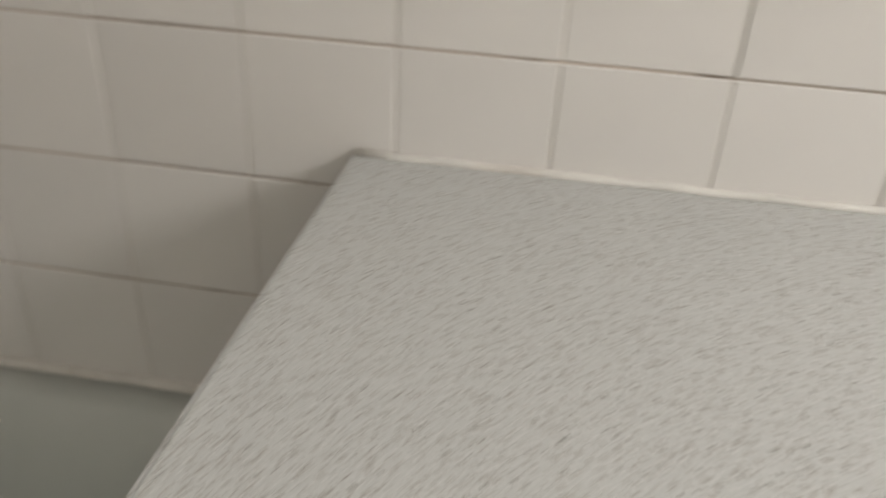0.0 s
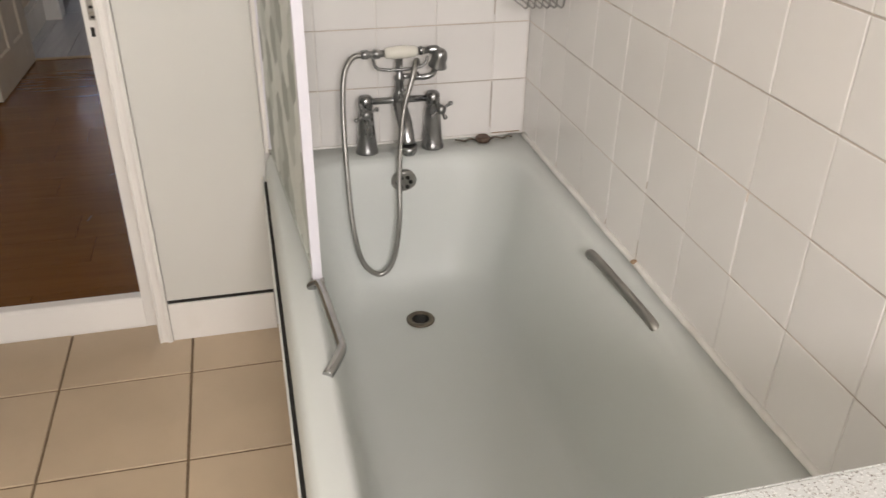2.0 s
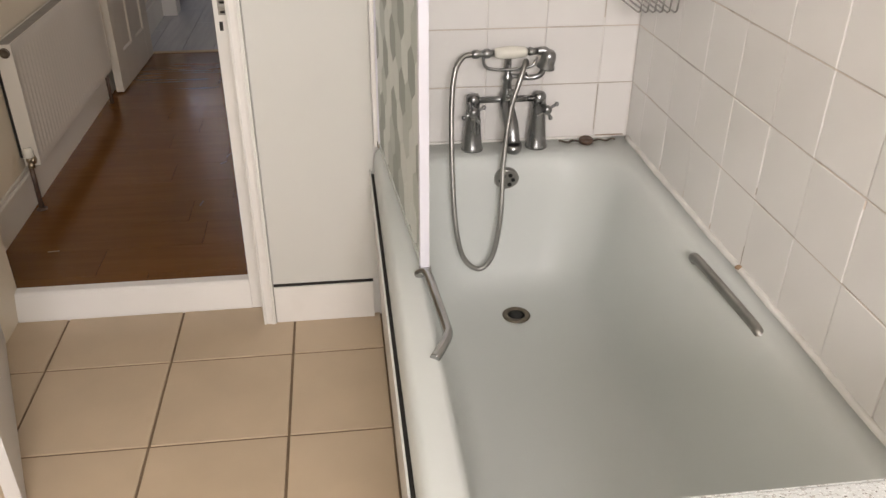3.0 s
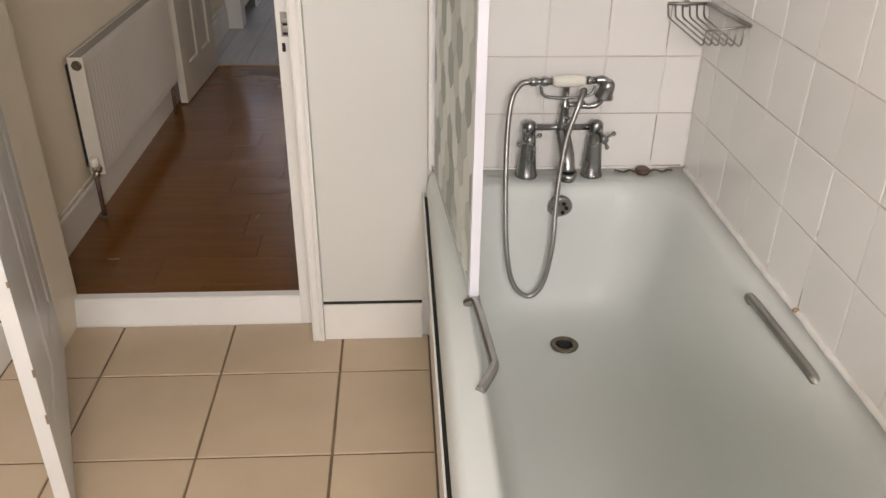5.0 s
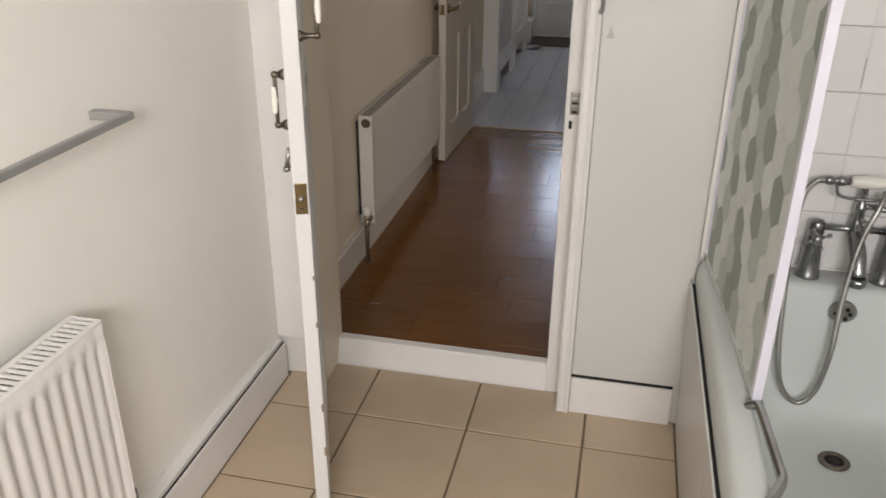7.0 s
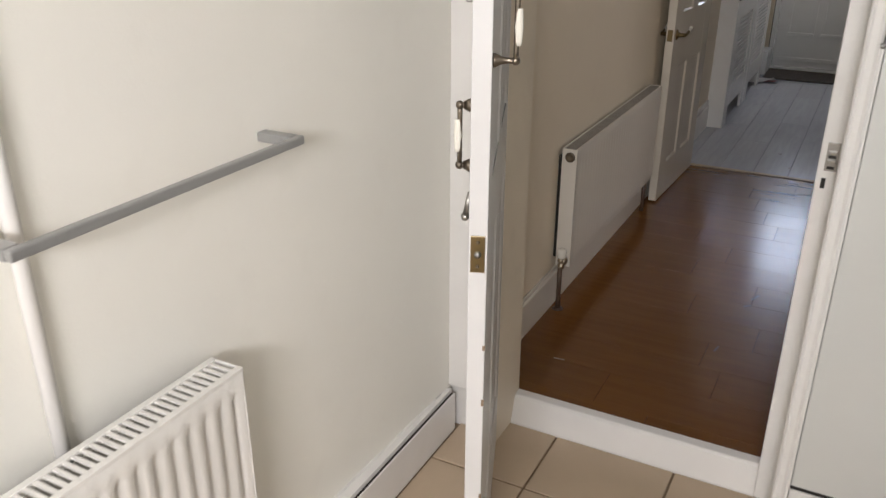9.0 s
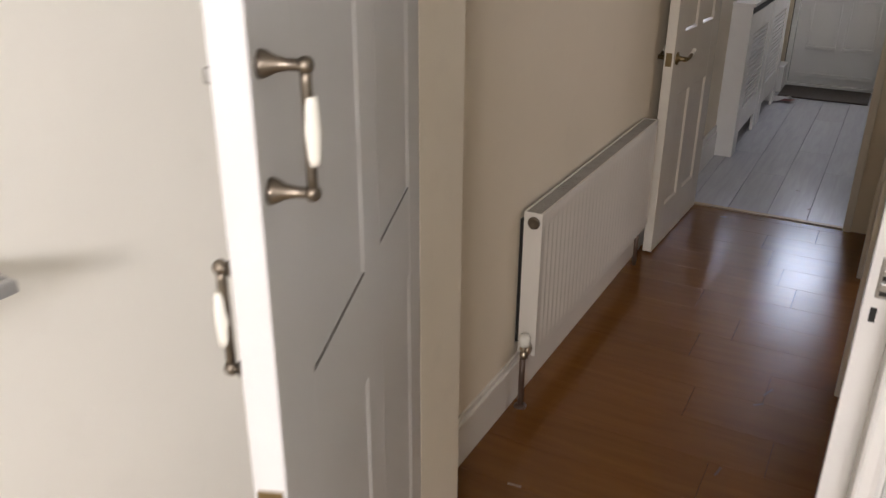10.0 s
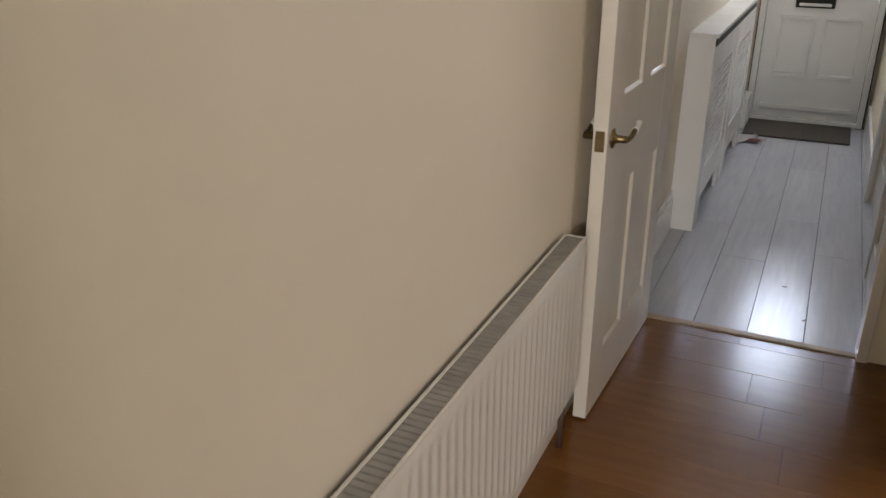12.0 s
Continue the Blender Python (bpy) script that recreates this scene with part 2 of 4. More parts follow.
def lathe(bm, profile, segs=20, m=Matrix(), close=True):
    """Turns rows of (radius, height) round z, placed by m."""
    rings = []
    for r, z in profile:
        rings.append([bm.verts.new(m @ Vector((r * math.cos(2 * math.pi * k / segs), r * math.sin(2 * math.pi * k / segs), z))) for k in range(segs)])
    for a, b in zip(rings, rings[1:]):
        for k in range(segs):
            f = bm.faces.new((a[k], a[(k + 1) % segs], b[(k + 1) % segs], b[k]))
            f.smooth = True
    if close:
        bm.faces.new(list(reversed(rings[0])))
        bm.faces.new(rings[-1])
    return bm


def along(p, q):
    """Matrix whose z runs from p to q, with its origin at p."""
    p, q = Vector(p), Vector(q)
    return Matrix.Translation(p) @ (q - p).to_track_quat("Z", "Y").to_matrix().to_4x4()


def rod(bm, p, q, r, segs=12, r2=None):
    return lathe(bm, [(r, 0), (r if r2 is None else r2, (Vector(q) - Vector(p)).length)], segs, along(p, q))


def smooth_path(pts, steps=8):
    """Catmull-Rom through the points."""
    pts = [Vector(p) for p in pts]
    pts = [2 * pts[0] - pts[1]] + pts + [2 * pts[-1] - pts[-2]]
    out = []
    for a, b, c, d in zip(pts, pts[1:], pts[2:], pts[3:]):
        for k in range(steps):
            t = k / steps
            out.append(0.5 * (2 * b + (c - a) * t + (2 * a - 5 * b + 4 * c - d) * t * t + (3 * b - a - 3 * c + d) * t**3))
    return out + [pts[-2]]


def tube(bm, pts, r, segs=10, ridge=0.0):
    """A round tube along points; ridge: depth of a spiral hose's ribs."""
    pts = [Vector(p) for p in pts]
    rings, side = [], None
    for k, p in enumerate(pts):
        d = (pts[min(k + 1, len(pts) - 1)] - pts[max(k - 1, 0)]).normalized()
        if side is None:
            side = d.orthogonal().normalized()
        side = (side - d * side.dot(d)).normalized()
        up = d.cross(side)
        rad = r - (ridge if k % 2 else 0)
        rings.append([bm.verts.new(p + rad * (math.cos(2 * math.pi * j / segs) * side + math.sin(2 * math.pi * j / segs) * up)) for j in range(segs)])
    for a, b in zip(rings, rings[1:]):
        for j in range(segs):
            bm.faces.new((a[j], a[(j + 1) % segs], b[(j + 1) % segs], b[j])).smooth = True
    bm.faces.new(list(reversed(rings[0])))
    bm.faces.new(rings[-1])
    return bm


def ball(bm, c, r, segs=14):
    g = bmesh.ops.create_uvsphere(bm, u_segments=segs, v_segments=segs // 2 + 1, radius=r)
    for v in g["verts"]:
        v.co += Vector(c)
        for f in v.link_faces:
            f.smooth = True
    return bm


def done(bm, name, material):
    bmesh.ops.recalc_face_normals(bm, faces=bm.faces)
    me = bpy.data.meshes.new(name)
    bm.to_mesh(me)
    bm.free()
    me.materials.append(material)
    return me


def thing(name, label, category, bm=None, material=None, at=(0, 0, 0), group="", kind=""):
    """A top-level thing: a mesh, or an Empty at its base."""
    ob = new(name, done(bm, name, material) if bm else None)
    if bm is None:
        ob.empty_display_size = 0.05
        ob.location = at
    return tagged(ob, label, category, group, kind)


def part(name, bm, material, parent, label=""):
    """One mesh under a thing or a part; the mesh is given in world metres."""
    ob = new(name, done(bm, name, material))
    ob.parent = parent
    top = Vector((0, 0, 0))
    p = parent
    while p is not None:
        top += p.location
        p = p.parent
    ob.location = -top
    if label:
        tagged(ob, label)
    return ob


def structure(name, label, category, bm, material):
    return tagged(new(name, done(bm, name, material)), label, category, "", "structure")


def piece(name, mesh, parent, x, y, z, rz=0.0):
    ob = new(name, mesh)
    ob.parent = parent
    ob.location = (x, y, z)
    ob.rotation_euler.z = rz
    return ob


# ---- the shell of the bathroom ----
XW, XE, YS, ZC = -1.26, 0.71, -3.4, 2.42
HZ = 0.086          # hall floor level
JB = -0.345         # rebate side of the latch jamb
JL, JR = -1.075, -0.370   # clear doorway



def skew(bm):
    """Sets a mesh, given with x from the wall's face, against the west wall, which runs a little out of square."""
    for v in bm.verts:
        v.co.x += -1.232 + 0.036 * v.co.y
    return bm


floor_bath = structure("floor_bathroom", "bathroom floor bed with dark grout between beige tiles", "floor", box(XW - 0.1, XE + 0.1, YS - 0.1, 0.135, -0.12, -0.004), M["floor_grout"])
wall_east = structure("wall_east", "bathroom wall behind the bath, covered in white glazed tiles", "wall", box(XE + 0.0025, XE + 0.12, YS - 0.1, 0.14, -0.1, ZC), M["grout"])
wall_west = structure("wall_west", "smooth cream painted bathroom wall", "wall", skew(box(-0.12, 0.0, YS - 0.1, 0.0, -0.1, ZC)), M["wall"])
wall_north = structure("wall_north", "bathroom wall pierced by the doorway to the hall", "wall", boxes(
    (XW - 0.12, JL - 0.03, 0.014, 0.140, -0.1, ZC), (JB + 0.035, XE + 0.006, 0.014, 0.140, -0.1, ZC), (JL - 0.03, JB + 0.035, 0.014, 0.140, 2.05, ZC)), M["gloss"])
wall_south = structure("wall_south", "cream painted bathroom wall with a window opening", "wall", boxes(
    (XW - 0.12, WIN["x0"], YS - 0.14, YS, -0.1, ZC), (WIN["x1"], XE + 0.12, YS - 0.14, YS, -0.1, ZC),
    (WIN["x0"], WIN["x1"], YS - 0.14, YS, -0.1, WIN["z0"]), (WIN["x0"], WIN["x1"], YS - 0.14, YS, WIN["z1"], ZC)), M["wall"])
structure("ceiling_bathroom", "flat white painted bathroom ceiling", "ceiling", box(XW - 0.12, XE + 0.12, YS - 0.14, 0.140, ZC, ZC + 0.1), M["ceiling"])
wall_board = structure("wall_panel", "smooth white wall board between doorway and bath", "wall panel", box(JB + 0.0385, 0.001, 0.0, 0.014, 0.132, ZC - 0.002, 0.0015), M["panel"])
part("smudge", lathe(bmesh.new(), [(0.011, 0.0), (0.007, 0.0010), (0.002, 0.0012)], 3, pose(-0.283, 0.0003, 1.127, 90, -90, 0) @ Matrix.Diagonal((2.2, 1.1, 1, 1))), M["smudge"], wall_board, "faint grey triangular smudge")
# solid black strip in the gap, its colour stands in for shade
structure("gap_strip", "black strip painting the shade of the gap above the skirting board", "trim", box(JB + 0.0385, -0.014, 0.0022, 0.0138, 0.10, 0.1315), M["black_and_shade"])
structure("skirting_1", "low white painted skirting board under the wall board", "skirting board", box(JB + 0.0385, -0.014, -0.005, 0.002, 0.0, 0.122, 0.001), M["gloss"])
structure("tile_edge_trim", "cream edging strip where tiles meet the wall board", "trim", box(0.003, 0.016, -0.009, 0.012, 0.5535, ZC - 0.002, 0.003), M["gloss"])
window_1 = structure("window_1", "white bathroom window letting in daylight", "window", boxes(
    (WIN["x0"], WIN["x0"] + 0.06, YS - 0.12, YS - 0.05, WIN["z0"], WIN["z1"]), (WIN["x1"] - 0.06, WIN["x1"], YS - 0.12, YS - 0.05, WIN["z0"], WIN["z1"]),
    (WIN["x0"] + 0.06, WIN["x1"] - 0.06, YS - 0.12, YS - 0.05, WIN["z0"], WIN["z0"] + 0.06), (WIN["x0"] + 0.06, WIN["x1"] - 0.06, YS - 0.12, YS - 0.05, WIN["z1"] - 0.06, WIN["z1"])), M["upvc"])
pane = part("pane", box(WIN["x0"] + 0.06, WIN["x1"] - 0.06, YS - 0.09, YS - 0.085, WIN["z0"] + 0.06, WIN["z1"] - 0.06), M["glass"], window_1)
pane.visible_shadow = False

# boxed skirting along the west wall
ledge = box(0.0, 0.001, YS, -0.016, 0.11, 0.134)
for v in ledge.verts:
    v.co.x = -1.2205 if v.co.x > 0.0005 else -1.232 - 0.0005 + 0.036 * v.co.y
bm_box(ledge, -1.2125, -1.208, YS, -0.016, 0.0, 0.124, 0.001)
skirting_box = structure("skirting_box", "white boxed-in skirting ledge with a dark gap under its top", "skirting board", ledge, M["gloss"])
seal_bm = tube(bmesh.new(), [(-1.2315 + 0.036 * y + 0.0008 * math.sin(41 * y), y, 0.1345 + 0.0006 * math.sin(23 * y)) for y in (-3.3 + 0.04 * k for k in range(82))], 0.0035, 6)
part("caulk", seal_bm, M["silicone"], skirting_box, "rough line of caulk against the wall")
# black filler below the ledge imitates the shade there
structure("gap_strip_west", "black strip painting the shade under the ledge of the skirting box", "trim", box(-1.2204, -1.2126, YS, -0.016, 0.05, 0.121), M["black_and_shade"])

# door lining, architraves and the raised sill
ARCH = ((0.0, 0.0), (0.0, 0.009), (0.004, 0.012), (0.009, 0.008), (0.021, 0.010), (0.028, 0.014), (0.033, 0.011), (0.036, 0.011), (0.037, 0.0))


def moulding(bm, x, sign, y, z0, z1, prof=ARCH, face=-1):
    """An upright moulded board: the profile runs from x in the direction of sign, standing off the wall at y."""
    lo = [bm.verts.new((x + sign * a, y + face * b, z0)) for a, b in prof]
    hi = [bm.verts.new((x + sign * a, y + face * b, z1)) for a, b in prof]
    for k in range(len(prof)):
        j = (k + 1) % len(prof)
        bm.faces.new((lo[k], lo[j], hi[j], hi[k]))
    bm.faces.new(lo), bm.faces.new(hi)
    return bm


lining = structure("door_lining", "white painted timber door lining, chipped at the edges", "door frame", boxes(
    (JB, JB + 0.035, 0.0, 0.084, 0.0, 2.05, 0.002), (JR - 0.017, JB + 0.035, 0.0845, 0.142, 0.0, 2.05, 0.003), (JL, JR, 0.0, 0.142, 2.02, 2.05)), M["gloss"])
structure("door_lining_hinge", "cream painted door lining on the hinge side", "door frame", box(JL - 0.03, JL, -0.0185, 0.142, 0.0, 2.05, 0.002), M["lining"])
structure("architrave_east", "white moulded architrave beside the wall board", "architrave", moulding(bmesh.new(), JB + 0.0005, 1, 0.0, 0.0, 2.09), M["gloss"])
structure("architrave_west", "white moulded architrave on the hinge side", "architrave", boxes((-1.2325, JL - 0.0305, -0.014, 0.013, 0.143, ZC - 0.01, 0.003)), M["gloss"])
structure("architrave_top", "white architrave over the doorway", "architrave", box(JL - 0.004, JB, -0.016, 0.0, 2.024, 2.1, 0.003), M["gloss"])
sill_bm = bmesh.new()
sill_prof = ((0.088, -0.004), (0.088, 0.006), (0.110, HZ - 0.009), (0.115, HZ - 0.003), (0.118, HZ - 0.0015), (0.142, HZ + 0.001), (0.142, -0.004))
ends = [[sill_bm.verts.new((x, y, z)) for y, z in sill_prof] for x in (JL, JR - 0.0172)]
for k in range(len(sill_prof)):
    sill_bm.faces.new((ends[0][k], ends[0][(k + 1) % 7], ends[1][(k + 1) % 7], ends[1][k]))
sill_bm.faces.new(ends[0]), sill_bm.faces.new(ends[1])
sill = structure("door_sill", "worn white painted step up into the hall", "door sill", sill_bm, M["gloss"])
strike = part("strike_plate", boxes((-0.374, -0.349, 0.081, 0.085, 0.895, 0.958, 0.001)), M["dull"], lining, "worn steel strike plate")
part("strike_bar", boxes((-0.371, -0.352, 0.074, 0.081, 0.912, 0.922, 0.002), (-0.371, -0.352, 0.074, 0.081, 0.932, 0.942, 0.002)), M["dull"], strike)
# slots are not cut: black boxes paint their inner shade
part("strike_slot", boxes((-0.369, -0.354, 0.0795, 0.0808, 0.924, 0.930), (-0.369, -0.354, 0.0795, 0.0808, 0.900, 0.906)), M["black_and_shade"], strike)
part("screw_hole", box(-0.375, -0.366, 0.083, 0.085, 0.855, 0.878), M["black_and_shade"], lining, "black box painting a shaded slot in the lining")

# ---- the hall shell ----
HW, HE, HY1 = -1.195, -0.358, 2.595
FE, FY = -0.415, 5.68
structure("floor_hall", "dark underlay below the hall boards", "floor", box(-1.4, 1.3, 0.140, 5.95, -0.1, HZ - 0.009), M["underlay"])
structure("wall_hall_west", "cream painted hall wall behind the radiator", "wall", box(HW - 0.12, HW, 0.140, HY1, -0.1, ZC), M["hall_wall"])
structure("wall_hall_east", "cream painted hall wall with a doorway to a side room", "wall", boxes(
    (HE, HE + 0.12, 0.140, 1.25, -0.1, ZC), (HE, HE + 0.12, 2.09, HY1, -0.1, ZC), (HE, HE + 0.12, 1.25, 2.09, 2.08, ZC)), M["hall_wall"])
structure("wall_hall_divide", "cream wall ends either side of the opening to the front hall", "wall", boxes(
    (HW - 0.12, -1.168, HY1, HY1 + 0.09, -0.1, ZC), (-0.43, HE + 0.12, HY1, HY1 + 0.09, -0.1, ZC), (-1.168, -0.43, HY1, HY1 + 0.09, 2.1, ZC)), M["hall_wall"])
structure("wall_front_west", "cream wall of the front hall", "wall", box(-1.35, -1.207, HY1 + 0.09, 5.85, -0.1, ZC), M["hall_wall"])
structure("wall_front_east", "cream wall of the front hall opposite the radiator cover", "wall", boxes(
    (FE, FE + 0.12, HY1 + 0.09, 3.33, -0.1, ZC), (FE, FE + 0.12, 4.20, 5.85, -0.1, ZC), (FE, FE + 0.12, 3.33, 4.20, 2.08, ZC)), M["hall_wall"])
structure("wall_front", "wall round the front door", "wall", boxes(
    (-1.35, -1.135, FY + 0.02, FY + 0.14, -0.1, ZC), (-0.445, -0.25, FY + 0.02, FY + 0.14, -0.1, ZC), (-1.135, -0.445, FY + 0.02, FY + 0.14, 2.12, ZC)), M["hall_wall"])
structure("ceiling_hall", "flat white painted hall ceiling", "ceiling", box(-1.4, 1.3, 0.140, 5.95, ZC, ZC + 0.1), M["ceiling"])
structure("wall_side_room", "plain walls of the side room seen through its doorway", "wall", boxes(
    (1.1, 1.2, 0.3, 2.7, -0.1, ZC), (HE + 0.12, 1.1, 0.3, 0.4, -0.1, ZC), (HE + 0.12, 1.1, 2.72, 2.82, -0.1, ZC)), M["hall_wall"])
structure("skirting_hall", "cream painted skirting board under the hall radiator", "skirting board", boxes(
    (HW, HW + 0.012, 0.143, HY1, HZ - 0.004, HZ + 0.115, 0.003), (HW, HW + 0.016, 0.143, HY1, HZ + 0.112, HZ + 0.126, 0.006), (HW, HW + 0.008, 0.143, HY1, HZ + 0.124, HZ + 0.142, 0.0035)), M["rad_cream"])
structure("skirting_front", "tall white moulded skirting board in the front hall", "skirting board", boxes(
    (-1.207, -1.190, HY1 + 0.09, 3.45, HZ - 0.004, HZ + 0.14, 0.003), (-1.207, -1.196, HY1 + 0.09, 3.45, HZ + 0.14, HZ + 0.175, 0.004)), M["gloss"])
structure("skirting_front_east", "white skirting board along the front hall", "skirting board", boxes(
    (FE - 0.016, FE, HY1 + 0.09, 3.248, HZ - 0.004, HZ + 0.15, 0.003), (FE - 0.016, FE, 4.282, 5.62, HZ - 0.004, HZ + 0.15, 0.003)), M["gloss"])
structure("architrave_side", "cream architrave of the side room doorway", "architrave", boxes(
    (HE - 0.016, HE, 2.09, 2.165, HZ - 0.004, 2.1, 0.004), (HE - 0.016, HE, 1.175, 1.25, HZ - 0.004, 2.1, 0.004), (HE - 0.001, HE + 0.12, 2.075, 2.089, HZ - 0.004, 2.08)), M["cream_door"])
structure("architrave_front_east", "white moulded architrave in the front hall", "architrave", boxes(
    (FE - 0.022, FE, 3.25, 3.33, HZ - 0.004, 2.12, 0.004), (FE - 0.022, FE, 4.20, 4.28, HZ - 0.004, 2.12, 0.004)), M["gloss"])
structure("jamb_hall", "cream timber jamb at the opening to the front hall", "door frame", boxes(
    (-1.168, -1.136, HY1 - 0.012, HY1 + 0.10, HZ - 0.004, 2.1, 0.003), (-0.462, -0.43, HY1 - 0.012, HY1 + 0.10, HZ - 0.004, 2.1, 0.003)), M["cream_door"])
structure("threshold_strip", "narrow brown threshold bar between the two laminate floors", "threshold", box(-1.136, -0.462, HY1 + 0.004, HY1 + 0.034, HZ - 0.002, HZ + 0.006, 0.003), M["strip"])

# ---- bathtub ----


def ring(x0, x1, y0, y1, r, z, n=7):
    pts = []
    for cx, cy, a0 in ((x1 - r, y1 - r, 0), (x0 + r, y1 - r, 90), (x0 + r, y0 + r, 180), (x1 - r, y0 + r, 270)):
        for k in range(n):
            a = radians(a0 + 90 * k / (n - 1))
            pts.append((cx + r * math.cos(a), cy + r * math.sin(a), z))
    return pts


def loft(rows, cap=True):
    bm = bmesh.new()
    rings = [[bm.verts.new(p) for p in row] for row in rows]
    for a, b in zip(rings, rings[1:]):
        n = len(a)
        for k in range(n):
            bm.faces.new((a[k], a[(k + 1) % n], b[(k + 1) % n], b[k])).smooth = True
    if cap:
        bm.faces.new(rings[-1]).smooth = True
    return bm


def make_bath():
    bath = thing("bathtub", "white acrylic bathtub with chrome handles against tiled walls", "bathtub", at=(0.35, -0.85, 0))
    y0 = -1.70
    rows = [ring(-0.011, 0.698, y0, -0.002, 0.02, 0.489), ring(-0.010, 0.698, y0, -0.002, 0.02, 0.515), ring(-0.006, 0.698, y0, -0.002, 0.02, 0.538),
            ring(0.002, 0.698, y0, -0.002, 0.02, 0.5505), ring(0.010, 0.698, y0, -0.002, 0.02, 0.553),
            ring(0.048, 0.656, -1.63, -0.088, 0.15, 0.553), ring(0.054, 0.646, -1.622, -0.096, 0.15, 0.5500), ring(0.061, 0.633, -1.612, -0.104, 0.148, 0.540),
            ring(0.068, 0.612, -1.59, -0.114, 0.145, 0.51), ring(0.082, 0.592, -1.54, -0.132, 0.14, 0.42), ring(0.098, 0.568, -1.48, -0.155, 0.13, 0.32),
            ring(0.114, 0.548, -1.42, -0.178, 0.125, 0.25), ring(0.134, 0.528, -1.38, -0.20, 0.12, 0.215), ring(0.172, 0.496, -1.33, -0.235, 0.11, 0.196),
            ring(0.25, 0.436, -1.2, -0.32, 0.08, 0.190)]
    part("tub", loft(rows), M["enamel"], bath)
    w = part("waste", lathe(bmesh.new(), [(0.036, 0.0), (0.037, 0.003), (0.033, 0.006), (0.024, 0.006), (0.022, 0.002)], 28, pose(0.338, -0.325, 0.191), False), M["bronze"], bath, "tarnished waste ring")
    # closed black disc, the drain's depth is shade by colour only
    part("waste_hole", lathe(bmesh.new(), [(0.0235, 0.0), (0.012, 0.001), (0.002, 0.001)], 24, pose(0.338, -0.325, 0.1935)), M["black"], w, "black disc painting the shade of the open drain")
    m = pose(0.338, -0.119, 0.494, 100, 0, 0)
    o = part("overflow", lathe(bmesh.new(), [(0.0325, -0.006), (0.0335, 0.004), (0.027, 0.009), (0.012, 0.007), (0.008, 0.009)], 28, m), M["dull"], bath, "tarnished overflow rose")
    hole = bmesh.new()
    for k in range(6):
        a = k * math.pi / 3
        lathe(hole, [(0.0055, 0.0), (0.0055, 0.0105)], 10, m @ Matrix.Translation((0.017 * math.cos(a), 0.017 * math.sin(a), 0)))
    # black plugs in place of shaded overflow holes
    part("overflow_slot", hole, M["black"], o)
    # left handle: bright, bent tube; right handle: dull straight tube
    bm = tube(bmesh.new(), smooth_path([(0.045, -0.676, 0.554), (0.055, -0.684, 0.564), (0.063, -0.702, 0.567), (0.0705, -0.790, 0.564), (0.077, -0.872, 0.560), (0.0765, -0.892, 0.559), (0.070, -0.910, 0.558), (0.057, -0.935, 0.556), (0.046, -0.952, 0.553)], 6), 0.0094, 14)
    part("bath_handle", bm, M["bright"], bath, "bright chrome bent grab handle")
    bm = tube(bmesh.new(), smooth_path([(0.632, -0.668, 0.542), (0.622, -0.677, 0.556), (0.624, -0.700, 0.559), (0.632, -0.800, 0.555), (0.641, -0.912, 0.549), (0.644, -0.936, 0.543), (0.654, -0.942, 0.530)], 6), 0.0100, 12)
    part("bath_handle", bm, M["dull"], bath, "dull grey grab handle")
    for ya, yb in ((-0.718, -0.006), (-1.698, -0.722)):
        bm = box(-0.0225, -0.0185, ya, yb, 0.0, 0.488)
        for v in bm.verts:
            v.co.x += 0.02 * (1 - v.co.z / 0.488)
        part("side_panel", bm, M["bath_panel"], bath, "white side panel")
    # black box under the rim, shade of the gap put into its colour
    part("panel_gap", box(-0.0183, -0.004, -1.698, -0.03, 0.40, 0.4845), M["black_and_shade"], bath, "black filler painting the shade between rim and panel")
    bath.location.x += 0.010
    return bath


make_bath()
structure("bath_seal", "uneven white silicone bead along the bath's wall edge", "sealant", tube(bmesh.new(), [(XE - 0.0025 + 0.001 * math.sin(7 * k), -1.69 + k * 0.034, 0.5545 + 0.0012 * math.sin(3.1 * k)) for k in range(50)], 0.008, 8), M["silicone"])
structure("bath_seal_end", "thin white silicone bead behind the taps", "sealant", tube(bmesh.new(), [(0.02 + k * 0.034, -0.003, 0.5545 + 0.001 * math.sin(2.3 * k)) for k in range(20)], 0.004, 8), M["silicone"])
# ---- taps and shower set ----


def cross_handle(bm, c, d, r=0.029):
    """A cross-head: hub along d with four arms and ball ends."""
    m = along(c, Vector(c) + Vector(d))
    lathe(bm, [(0.006, -0.02), (0.008, 0.0), (0.012, 0.004), (0.012, 0.014), (0.009, 0.018), (0.003, 0.02)], 14, m)
    for k in range(4):
        a = k * math.pi / 2 + 0.5
        v = Vector((math.cos(a), math.sin(a), 0))
        rod(bm, m @ (v * 0.008 + Vector((0, 0, 0.009))), m @ (v * r + Vector((0, 0, 0.009))), 0.0035, 8, 0.0045)
        ball(bm, m @ (v * r + Vector((0, 0, 0.009))), 0.0062, 10)
    return bm


